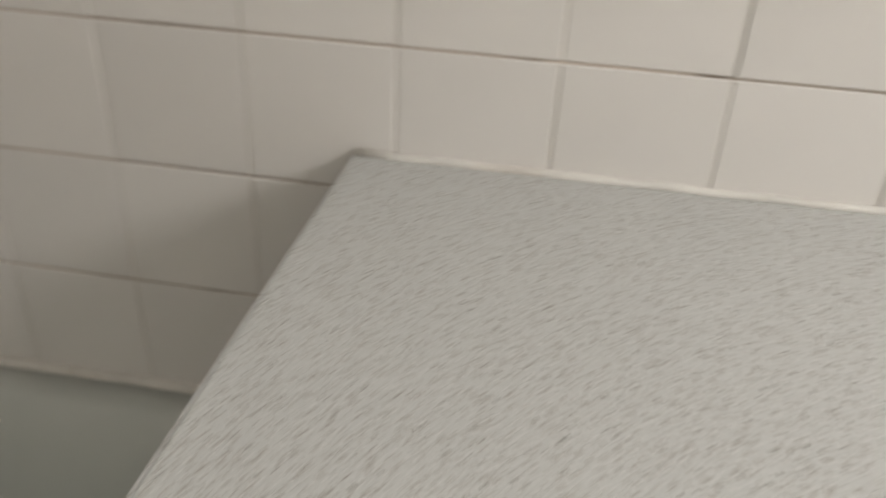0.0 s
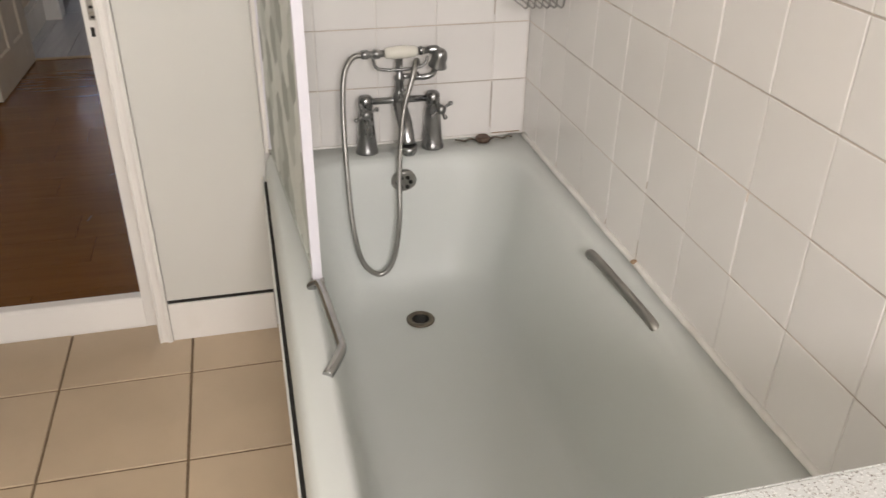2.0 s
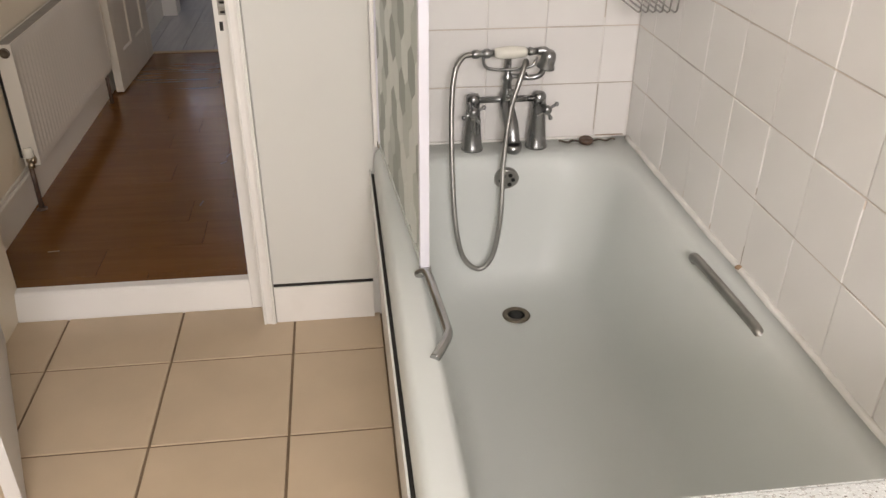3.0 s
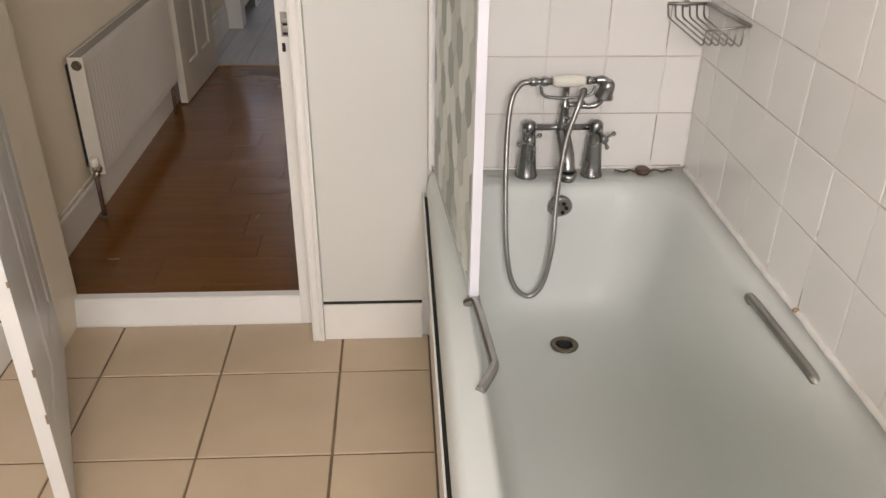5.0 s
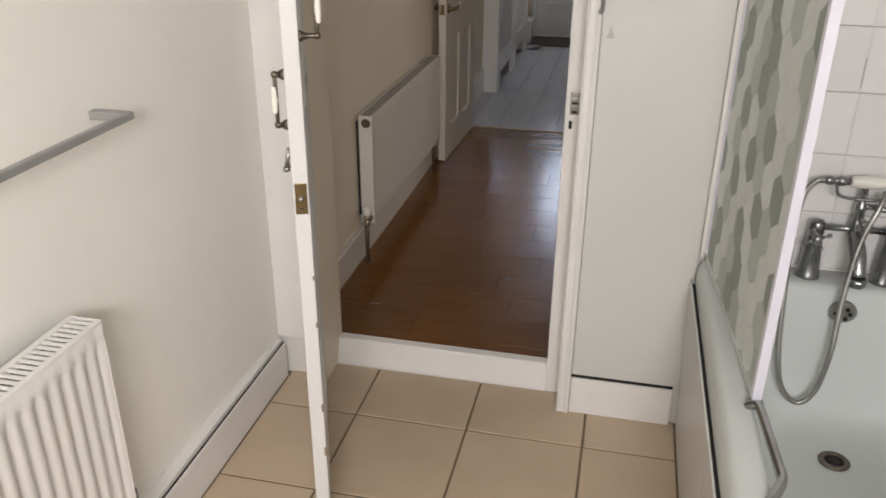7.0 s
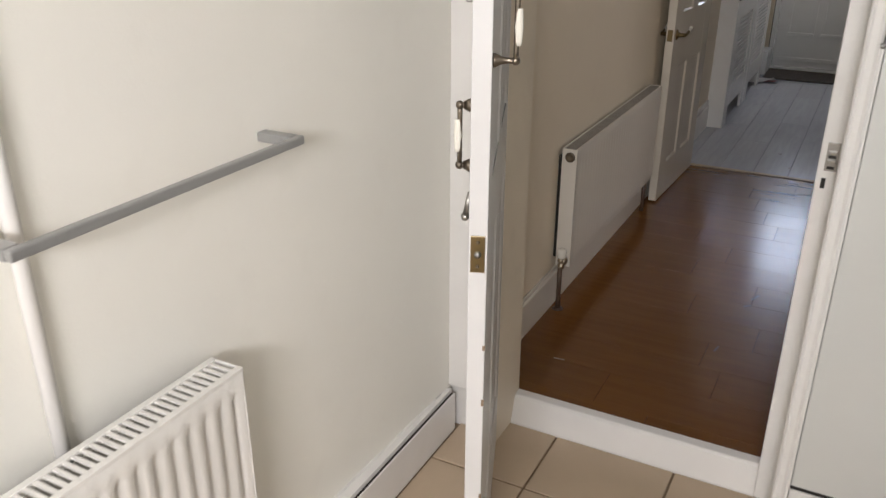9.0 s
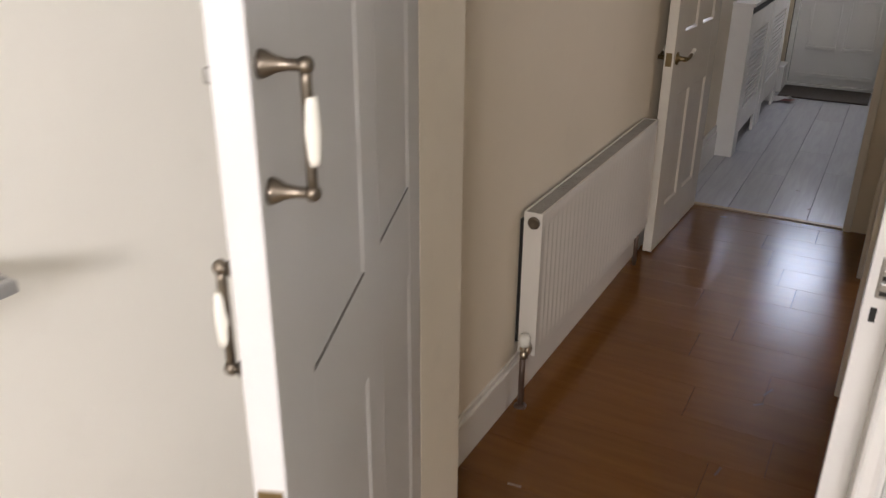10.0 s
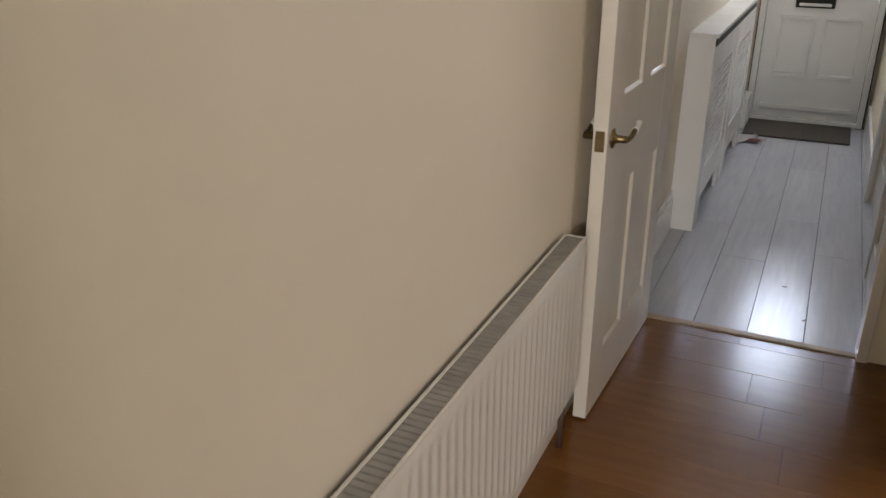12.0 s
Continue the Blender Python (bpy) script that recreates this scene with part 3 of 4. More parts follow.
def make_mixer():
    tap = thing("bath_mixer_tap", "worn chrome bath mixer with cross-head taps on the bath end", "tap", at=(0.345, -0.048, 0.553))
    y = -0.048
    for x, turn in ((0.256, -0.3), (0.432, 0.45)):
        bm = lathe(bmesh.new(), [(0.0295, 0.0), (0.030, 0.005), (0.027, 0.010), (0.0235, 0.05), (0.0195, 0.105), (0.0175, 0.118), (0.019, 0.124), (0.019, 0.146), (0.014, 0.153), (0.005, 0.156)], 22, pose(x, y, 0.553))
        p = part("pillar", bm, M["chrome"], tap)
        part("cross_handle", cross_handle(bmesh.new(), (x + 0.02 * turn, y - 0.042, 0.676), (0.25 * turn + 0.1, -0.9, -0.15)), M["chrome"], p)
    bm = bmesh.new()
    rod(bm, (0.256, y, 0.69), (0.432, y, 0.69), 0.0085, 14)
    lathe(bm, [(0.0, -0.028), (0.016, -0.022), (0.019, -0.008), (0.019, 0.012), (0.013, 0.024), (0.011, 0.05), (0.014, 0.054), (0.014, 0.062), (0.009, 0.068), (0.009, 0.11), (0.0, 0.112)], 18, pose(0.345, y, 0.69))
    part("bridge", bm, M["chrome"], tap)
    bm = tube(bmesh.new(), smooth_path([(0.345, y, 0.678), (0.345, y - 0.025, 0.668), (0.347, y - 0.066, 0.640), (0.349, y - 0.086, 0.600)], 6), 0.0185, 16)
    lathe(bm, [(0.0195, 0.0), (0.0225, 0.006), (0.0225, 0.022), (0.015, 0.022)], 18, pose(0.349, y - 0.088, 0.580, 8, 0, 0))
    part("spout", bm, M["chrome"], tap)
    part("diverter", cross_handle(bmesh.new(), (0.352, y - 0.02, 0.712), (0.1, -1, 0.2), 0.012), M["chrome"], tap)
    bm = tube(bmesh.new(), smooth_path([(0.375, y - 0.002, 0.752), (0.39, y - 0.010, 0.751), (0.412, y - 0.012, 0.751), (0.430, y - 0.014, 0.760), (0.437, y - 0.016, 0.785)], 6), 0.0075, 12)
    lathe(bm, [(0.011, 0), (0.011, 0.012)], 14, along((0.382, y - 0.004, 0.752), (0.5, y - 0.012, 0.752)))
    rod(bm, (0.345, y, 0.752), (0.376, y - 0.002, 0.752), 0.007, 12)
    part("cradle_arm", bm, M["chrome"], tap)
    bm = tube(bmesh.new(), smooth_path([(0.275, y - 0.02, 0.81), (0.282, y - 0.022, 0.786), (0.31, y - 0.022, 0.777), (0.37, y - 0.022, 0.777), (0.405, y - 0.02, 0.785), (0.415, y - 0.018, 0.806)], 6), 0.004, 8)
    rod(bm, (0.345, y, 0.79), (0.345, y - 0.02, 0.777), 0.005, 10)
    part("cradle", bm, M["chrome"], tap)
    tap.location.x += 0.009
    return tap


def make_handset():
    y = -0.068
    hs = thing("shower_handset", "chrome shower handset with white ceramic grip in its cradle", "shower head", at=(0.34, y, 0.82))
    ax = along((0.245, y, 0.818), (0.45, y, 0.822))
    part("grip", lathe(bmesh.new(), [(0.010, 0.058), (0.0135, 0.064), (0.0160, 0.09), (0.0160, 0.11), (0.0135, 0.136), (0.010, 0.142)], 20, ax), M["porcelain"], hs, "white ceramic grip")
    part("collar", lathe(bmesh.new(), [(0.0085, 0.0), (0.0115, 0.004), (0.0115, 0.016), (0.0085, 0.02), (0.0085, 0.028), (0.0125, 0.032), (0.0125, 0.044), (0.009, 0.048), (0.009, 0.056)], 18, ax), M["chrome"], hs)
    bm = lathe(bmesh.new(), [(0.009, 0.144), (0.012, 0.15), (0.009, 0.158), (0.008, 0.175)], 18, ax)
    tube(bm, smooth_path([(0.415, y, 0.821), (0.430, y - 0.002, 0.823), (0.441, y - 0.006, 0.817)], 6), 0.0105, 14)
    lathe(bm, [(0.004, 0.024), (0.011, 0.022), (0.0165, 0.016), (0.0195, 0.005), (0.0195, -0.012), (0.0235, -0.020), (0.0238, -0.024), (0.0200, -0.0255), (0.004, -0.023)], 24, pose(0.441, y - 0.008, 0.803, 10, 10, 0))
    part("rose", bm, M["chrome"], hs)
    hose = [(0.246, y, 0.818), (0.222, y - 0.004, 0.812), (0.199, y - 0.02, 0.775), (0.189, y - 0.045, 0.68), (0.187, y - 0.09, 0.53), (0.192, y - 0.13, 0.40),
            (0.211, y - 0.15, 0.315), (0.253, y - 0.155, 0.280), (0.289, y - 0.15, 0.318), (0.310, y - 0.13, 0.42), (0.320, y - 0.09, 0.55), (0.338, y - 0.058, 0.68), (0.365, y - 0.04, 0.765), (0.38, y - 0.02, 0.80), (0.386, y - 0.004, 0.79)]
    part("hose", tube(bmesh.new(), smooth_path(hose, 22), 0.0075, 10, 0.0012), M["dull"], hs, "ribbed chrome hose hanging in a loop")
    hs.location.x += 0.010
    return hs


make_mixer()
make_handset()

plug = thing("bath_plug", "dirty rubber plug with tangled chain on the bath rim", "bath plug", at=(0.57, -0.045, 0.554))
part("stopper", lathe(bmesh.new(), [(0.017, 0.0), (0.020, 0.006), (0.020, 0.012), (0.015, 0.016), (0.013, 0.014), (0.004, 0.017)], 22, pose(0.573, -0.042, 0.5535)), M["copper"], plug)
for x0, n in ((0.500, 11), (0.592, 13)):
    pts = [(x0 + 0.0055 * k, -0.034 + 0.006 * math.sin(k * 0.9 + x0 * 40), 0.5572) for k in range(n)]
    part("chain", tube(bmesh.new(), smooth_path(pts, 4), 0.0032, 8, 0.0014), M["bronze"], plug, "tarnished chain")
plug.location.x += 0.010

# ---- wire soap basket in the tiled corner ----
basket = thing("soap_basket", "tarnished chrome wire corner soap basket fixed to tiles", "soap basket", at=(0.62, -0.12, 1.0))
zb = 0.956
A, C, B, D = Vector((0.601, -0.007, 0.997)), Vector((0.703, -0.007, 0.997)), Vector((0.703, -0.274, 1.006)), Vector((0.611, -0.262, 0.992))
part("front_rail", tube(bmesh.new(), [D, (D + B) / 2, B], 0.0030, 8), M["dull"], basket)
part("back_rail", tube(bmesh.new(), [A, (A + C) / 2, C], 0.0045, 8), M["dull"], basket)
part("wall_rail", tube(bmesh.new(), [C, (C + B) / 2, B], 0.0058, 8), M["dull"], basket)
part("wall_fixing", lathe(bmesh.new(), [(0.009, 0.0), (0.010, 0.003), (0.004, 0.006)], 14, along((0.648, 0.0, 0.997), (0.648, -0.1, 0.997))), M["dull"], basket)
for k in range(6):
    f = k / 5.6
    p, q = A.lerp(C, f), D.lerp(B, f)
    back, front = Vector((p.x + 0.004, p.y - 0.004, zb + 0.008)), Vector((q.x, q.y + 0.008, zb))
    pts = [p, p.lerp(back, 0.85), back.lerp(front, 0.04), back.lerp(front, 0.5), back.lerp(front, 0.96), front.lerp(q, 0.15), q]
    part("wire", tube(bmesh.new(), pts, 0.0022, 6), M["dull"], basket)

# ---- bath screen with hexagon print ----
SB, SF = Vector((0.022, -0.006, 0.0)), Vector((0.070, -0.666, 0.0))
SZ0, SZ1 = 0.566, 1.96
sdir = (SF - SB).normalized()
snrm = Vector((-sdir.y, sdir.x, 0))
SL = (SF - SB).length


def on_screen(u, z, d=0.0):
    return SB + sdir * u + snrm * d + Vector((0, 0, z))


def slab(u0, u1, z0, z1, d0, d1):
    bm = bmesh.new()
    vs = [bm.verts.new(on_screen(u, z, d)) for u in (u0, u1) for z in (z0, z1) for d in (d0, d1)]
    for f in ((0, 1, 3, 2), (4, 6, 7, 5), (0, 4, 5, 1), (2, 3, 7, 6), (0, 2, 6, 4), (1, 5, 7, 3)):
        bm.faces.new([vs[k] for k in f])
    return bm


screen = thing("bath_screen", "bath screen printed with white and grey-green hexagons", "shower screen", at=(0.03, -0.33, SZ0))
part("pane", slab(0.012, SL - 0.012, SZ0, SZ1, -0.003, 0.003), M["screen"], screen)
part("edge_profile", slab(SL - 0.012, SL + 0.004, SZ0 - 0.004, SZ1, -0.009, 0.009), M["white_plastic"], screen, "white plastic edge profile")
part("wall_profile", slab(0.0, 0.012, SZ0, SZ1, -0.008, 0.008), M["white_plastic"], screen, "white wall profile")
part("bottom_seal", slab(0.012, SL - 0.012, SZ0 - 0.0105, SZ0, -0.005, 0.005), M["screen"], screen, "clear plastic bottom seal")
part("pivot", box(0.057, 0.083, -0.684, -0.661, 0.5535, 0.566, 0.003), M["dull"], screen, "small metal pivot")
part("pivot", box(0.012, 0.03, -0.02, -0.003, 0.5535, 0.572, 0.003), M["dull"], screen, "small metal pivot")
HEXW, HEXH = 0.0825, 0.107
PRINT = ("DLMDMLLM", "MLDLMDLM", "LMLDMLDL", "DLDLLDML", "LMLDLMLD", "MDLMDLLM")
hex_key = {"L": "hex_white", "M": "hex_light", "D": "hex_dark"}
rot = Matrix(((sdir.x, snrm.x, 0), (sdir.y, snrm.y, 0), (0, 0, 1)))


def hexagon_mesh(u, z):
    """One printed hexagon round (u, z), cut off at the edges of the pane."""
    pts = [(-HEXW / 2, -HEXH * 0.25), (0, -HEXH * 0.5), (HEXW / 2, -HEXH * 0.25), (HEXW / 2, HEXH * 0.25), (0, HEXH * 0.5), (-HEXW / 2, HEXH * 0.25)]
    bm = bmesh.new()
    lo = [bm.verts.new((a * 0.985, -0.0044, b * 0.985)) for a, b in pts]
    hi = [bm.verts.new((a * 0.985, 0.0044, b * 0.985)) for a, b in pts]
    bm.faces.new(lo), bm.faces.new(hi)
    for k in range(6):
        bm.faces.new((lo[k], lo[(k + 1) % 6], hi[(k + 1) % 6], hi[k]))
    for co, no in (((0.0165 - u, 0, 0), (-1, 0, 0)), ((SL - 0.0165 - u, 0, 0), (1, 0, 0)), ((0, 0, SZ0 + 0.002 - z), (0, 0, -1))):
        g = bmesh.ops.bisect_plane(bm, geom=bm.verts[:] + bm.edges[:] + bm.faces[:], plane_co=co, plane_no=no, clear_outer=True)
        cut = [e for e in g["geom_cut"] if isinstance(e, bmesh.types.BMEdge)]
        if cut and bm.faces:
            bmesh.ops.holes_fill(bm, edges=cut)
    bm.transform(rot.to_4x4())
    return bm


for r in range(-10, 8):
    z = 1.094 - r * HEXH * 0.75
    if z < SZ0 - 0.02 or z > SZ1 - 0.06:
        continue
    for c in range(-1, 9):
        u = 0.06 + c * HEXW - (0.041 if r % 2 else 0)
        if u < -0.02 or u > SL + 0.02:
            continue
        key = hex_key[PRINT[r % 6][c % 8]]
        bm = hexagon_mesh(u, z)
        if not bm.faces:
            continue
        p = on_screen(u, z) - Vector(screen.location)
        piece("hexagon", done(bm, "hexagon", M[key]), screen, p.x, p.y, p.z)

# ---- worktop and its unit at the foot of the bath ----
unit = thing("vanity_unit", "white fitted unit below the speckled worktop", "cabinet", at=(0.45, -2.3, 0))
part("body", box(0.215, 0.704, YS + 0.002, -1.706, 0.0, 0.865, 0.002), M["unit"], unit)
part("door", box(0.197, 0.214, -2.29, -1.72, 0.10, 0.855, 0.003), M["unit"], unit)
part("door", box(0.197, 0.214, -3.38, -2.296, 0.10, 0.855, 0.003), M["unit"], unit)
wt = thing("worktop", "white laminate worktop speckled with grey, on a fitted unit", "worktop", at=(0.44, -2.2, 0.866))
part("top", box(0.1755, 0.706, YS + 0.001, -1.6135, 0.866, 0.903, 0.0015), M["worktop"], wt)
part("edge_strip", box(0.1735, 0.1754, YS + 0.001, -1.6135, 0.8665, 0.9026), M["worktop"], wt)
part("edge_strip", box(0.1735, 0.706, -1.6134, -1.6115, 0.8665, 0.9026), M["worktop"], wt)
structure("worktop_seal", "thick white silicone bead along the worktop's wall edge", "sealant", tube(bmesh.new(), [(XE - 0.0035, YS + 0.02 + k * 0.0441, 0.9045 + 0.001 * math.sin(2.7 * k)) for k in range(41)], 0.0052, 8), M["silicone"])

# ---- radiators ----


def make_radiator(name, label, x_wall, sign, y0, y1, z0, z1, mat, top_mat, pitch=0.035, gap=0.03, depth=0.07, slots=True, flute=0.008):
    """A panel radiator on brackets: fluted front, end panels, grille on top."""
    xa, xb = x_wall + sign * gap, x_wall + sign * (gap + depth)
    rad = thing(name, label, "radiator", at=(xa, (y0 + y1) / 2, z0), group="panel radiators")
    n = int((y1 - y0 - 0.05) / pitch)
    prof = []
    step = (y1 - y0 - 0.05) / n
    for k in range(n):
        ya = y0 + 0.025 + k * step
        prof += [(ya, -flute), (ya + 0.28 * step, 0.0), (ya + 0.72 * step, 0.0)]
    prof.append((y1 - 0.025, -flute))
    prof = [(y0, -0.002), (y0 + 0.022, -0.002)] + prof + [(y1 - 0.022, -0.002), (y1, -0.002)]
    bm = bmesh.new()
    zs = ((z0, -0.004, 0), (z0 + 0.028, 0, 0), (z0 + 0.04, 0, 1), (z1 - 0.05, 0, 1), (z1 - 0.036, 0, 0), (z1 - 0.004, 0, 0), (z1, -0.003, 0))
    grid = [[bm.verts.new((xb + sign * (d * f - 0.001 * (1 - f) + e), y, z)) for y, d in prof] for z, e, f in zs]
    for a, b in zip(grid, grid[1:]):
        for k in range(len(prof) - 1):
            bm.faces.new((a[k], a[k + 1], b[k + 1], b[k])).smooth = True
    lo, hi = min(xa, xb), max(xa, xb)
    part("front_panel", bm, mat, rad)
    # plain block in dark grey, imitates the shaded inside of the radiator
    part("core", box(min(xa, xb - sign * 0.012), max(xa, xb - sign * 0.012), y0 + 0.006, y1 - 0.006, z0 + 0.01, z1 - 0.022), M["rad_top"], rad, "plain core coloured dark for the shade inside")
    for ya, yb in ((y0 - 0.001, y0 + 0.002), (y1 - 0.002, y1 + 0.001)):
        part("end_panel", box(lo, hi - 0.001, ya, yb, z0 + 0.004, z1, 0.001), mat, rad)
    rim, gauge = (0.012, 0.0065) if slots else (0.006, 0.0125)
    bm = boxes((lo, lo + rim, y0, y1, z1 - 0.006, z1 + 0.001, 0.001), (hi - rim, hi, y0, y1, z1 - 0.006, z1 + 0.001, 0.001))
    g = part("top_grille", bm, mat, rad)
    y, slats = y0 + 0.004, bmesh.new()
    while y < y1 - 0.01:
        bm_box(slats, lo + rim, hi - rim, y, y + gauge, z1 - 0.005, z1 - 0.001)
        y += 0.0155
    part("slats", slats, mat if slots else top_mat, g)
    return rad, xa, xb


rad1, xa, xb = make_radiator("radiator", "white fluted panel radiator below the towel rail on cream wall", XW, 1, -1.95, -0.905, 0.16, 0.711, M["rad"], M["rad_top"], flute=0.011)
part("valve", lathe(bmesh.new(), [(0.012, -0.06), (0.012, 0.0), (0.018, 0.004), (0.018, 0.04), (0.012, 0.046)], 16, pose(-1.215, -0.857, 0.20)), M["chrome"], rad1)
part("valve_pipe", rod(bmesh.new(), (-1.215, -0.857, 0.142), (-1.215, -0.857, 0.16), 0.008, 12), M["gloss"], rad1)
part("valve_joint", rod(bmesh.new(), (-1.215, -0.88, 0.215), (-1.215, -0.857, 0.215), 0.009, 12), M["chrome"], rad1)
part("bracket", box(-1.273, -1.228, -1.1, -1.06, 0.3, 0.6), M["rad_top"], rad1)
thing("wall_pipe", "white painted upright pipe on the cream wall", "pipe", rod(bmesh.new(), (-1.2615, -1.185, 0.142), (-1.2615, -1.185, ZC), 0.0115, 14), M["gloss"])

rad2, xa, xb = make_radiator("radiator", "cream fluted hall radiator with dusty grey slotted top", HW, 1, 0.705, 1.815, 0.240, 0.668, M["rad_cream"], M["rad_top"], pitch=0.033, gap=0.013, depth=0.053, slots=False, flute=0.0042)
part("end_cap", lathe(bmesh.new(), [(0.017, 0.0), (0.017, 0.004), (0.011, 0.006), (0.006, 0.003)], 20, along((-1.153, 0.7045, 0.640), (-1.153, 0.5, 0.640))), M["bronze"], rad2, "tarnished brass end plug")
# added black block draws the shadow line between radiator and wall
part("edge_shadow_bracket", box(HW, -1.1825, 0.712, 0.74, 0.27, 0.64), M["black_and_shade"], rad2, "black strip painting the shadow gap behind the radiator")
vx, vy, vz = -1.153, 0.681, 0.278
valve = part("valve", lathe(bmesh.new(), [(0.013, 0.006), (0.0165, 0.010), (0.0165, 0.032), (0.013, 0.038), (0.006, 0.040)], 20, pose(vx, vy, vz)), M["porcelain"], rad2, "yellowed white valve cap")
bm = lathe(bmesh.new(), [(0.0095, -0.034), (0.0125, -0.032), (0.0125, -0.018), (0.010, -0.016), (0.0105, 0.006), (0.013, 0.007)], 6, pose(vx, vy, vz))
rod(bm, (vx, 0.708, vz - 0.002), (vx, 0.690, vz - 0.002), 0.014, 6)
rod(bm, (vx, 0.692, vz - 0.002), (vx, vy, vz - 0.002), 0.010, 14)
ball(bm, (vx, vy, vz - 0.004), 0.0135, 12)
lathe(bm, [(0.012, 0.0), (0.0125, 0.012), (0.008, 0.014)], 16, along((vx + 0.006, vy, vz - 0.004), (vx + 0.1, vy - 0.02, vz - 0.004)))
part("valve_body", bm, M["nickel"], valve, "tarnished nickel valve body and nuts")
part("floor_collar", lathe(bmesh.new(), [(0.0185, 0.0), (0.0185, 0.003), (0.010, 0.007)], 16, pose(vx - 0.002, 0.679, HZ)), M["copper"], rad2, "dark collar where the pipe meets the floor")
part("valve_pipe", rod(bmesh.new(), (-1.155, 0.679, HZ), (-1.155, 0.679, 0.26), 0.0085, 12), M["copper"], rad2, "dark painted copper pipe")
part("valve_pipe", rod(bmesh.new(), (-1.155, 1.79, HZ), (-1.155, 1.79, 0.25), 0.0085, 12), M["copper"], rad2, "dark painted copper pipe")

# ---- towel rail ----
rail = thing("towel_rail", "grey metal square towel rail on the cream bathroom wall", "towel rail", at=(XW, -0.95, 1.05))
part("bar", box(-1.185, -1.171, -1.252, -0.682, 1.040, 1.056, 0.003), M["rail"], rail)
for y in (-0.694, -1.240):
    part("post", box(-1.233 + 0.036 * y, -1.1855, y - 0.012, y + 0.012, 1.038, 1.056, 0.003), M["rail"], rail)

# ---- panelled bathroom door ----


def leaf_box(o, d, u0, u1, z0, z1, t0, t1, bevel=0.0):
    """A box in a leaf's own axes: u along the leaf from its free edge, t across it."""
    n = Vector((-d.y, d.x, 0))
    bm = box(u0, u1, t0, t1, z0, z1, bevel)
    for v in bm.verts:
        v.co = o + d * v.co.x + n * v.co.y + Vector((0, 0, v.co.z))
    return bm


def panel_door(door, o, d, width, z0, z1, thick, rails, stile, muntin, mat, moulded=True, recess=0.55):
    """Stiles, rails, muntins, recessed panels and bevelled beads round each panel on both faces."""
    h = thick / 2
    for u0, u1 in ((0, stile), (width - stile, width)):
        part("stile", leaf_box(o, d, u0, u1, z0, z1, -h, h, 0.0015), mat, door)
    for a, b in rails:
        part("rail", leaf_box(o, d, stile + 0.0002, width - stile - 0.0002, a, b, -h + 0.0004, h - 0.0004), mat, door)
    mid = width / 2
    n = Vector((-d.y, d.x, 0))
    for (a0, a1), (b0, b1) in zip(rails, rails[1:]):
        part("muntin", leaf_box(o, d, mid - muntin / 2, mid + muntin / 2, a1, b0, -h + 0.0006, h - 0.0006), mat, door)
        for u0, u1 in ((stile, mid - muntin / 2), (mid + muntin / 2, width - stile)):
            p = part("panel", leaf_box(o, d, u0, u1, a1, b0, -h * recess, h * recess), mat, door)
            if moulded:
                bm = bmesh.new()
                for s in (-1, 1):
                    prof = ((0.0, h * 0.97), (0.002, h * 0.98), (0.007, h * (0.45 + recess * 0.55)), (0.010, h * (recess + 0.01)))
                    rings = [[bm.verts.new(o + d * (u + (k if u == u0 else -k)) + n * (s * t) + Vector((0, 0, z + (k if z == a1 else -k)))) for u, z in ((u0, a1), (u1, a1), (u1, b0), (u0, b0))] for k, t in prof]
                    for ra, rb in zip(rings, rings[1:]):
                        for k in range(4):
                            bm.faces.new((ra[k], ra[(k + 1) % 4], rb[(k + 1) % 4], rb[k]))
                part("bead", bm, mat, p)


D1O, D1H = Vector((-0.8192, -0.7149, 0)), Vector((-1.0881, -0.0260, 0))
d1 = (D1H - D1O).normalized()
W1 = (D1H - D1O).length
n1v = Vector((-d1.y, d1.x, 0))      # points to the west face
door1 = tagged(new("door_1"), "open white panelled bathroom door with bronze pull handles", "door", "", "structure")
door1.location = (-0.97, -0.3, 0.01)
panel_door(door1, D1O, d1, W1, 0.014, 1.99, 0.030, ((0.014, 0.22), (0.865, 1.002), (1.87, 1.99)), 0.10, 0.085, M["door_paint"], recess=0.74)


def at_leaf(u, t, z, o=D1O, d=d1):
    return o + d * u + Vector((-d.y, d.x, 0)) * t + Vector((0, 0, z))


def pull_handle(face, u, z, span):
    """A bow handle: flared feet, posts, bronze ends and a porcelain grip."""
    s, far = (1, 0.033) if face == "west" else (-1, 0.048)
    h = part("pull_handle", tube(bmesh.new(), smooth_path([at_leaf(u, s * far, z), at_leaf(u, s * far, z + span / 2), at_leaf(u, s * far, z + span)], 4), 0.0042, 8), M["bronze"], door1, "antique bronze pull handle")
    for zz in (z, z + span):
        bm = lathe(bmesh.new(), [(0.011, 0.0), (0.010, 0.004), (0.006, 0.012), (0.0045, far - 0.028), (0.0045, far - 0.020), (0.0062, far - 0.015)], 14, along(at_leaf(u, s * 0.015, zz), at_leaf(u, s * 0.05, zz)))
        ball(bm, at_leaf(u, s * far, zz), 0.0068, 10)
        part("post", bm, M["bronze"], h)
    ax = along(at_leaf(u, s * (far + 0.003), z), at_leaf(u, s * (far + 0.003), z + span))
    part("grip", lathe(bmesh.new(), [(0.0045, span * 0.23), (0.0056, span * 0.3), (0.0066, span * 0.5), (0.0056, span * 0.7), (0.0045, span * 0.77)], 16, ax), M["porcelain"], h, "white porcelain grip")


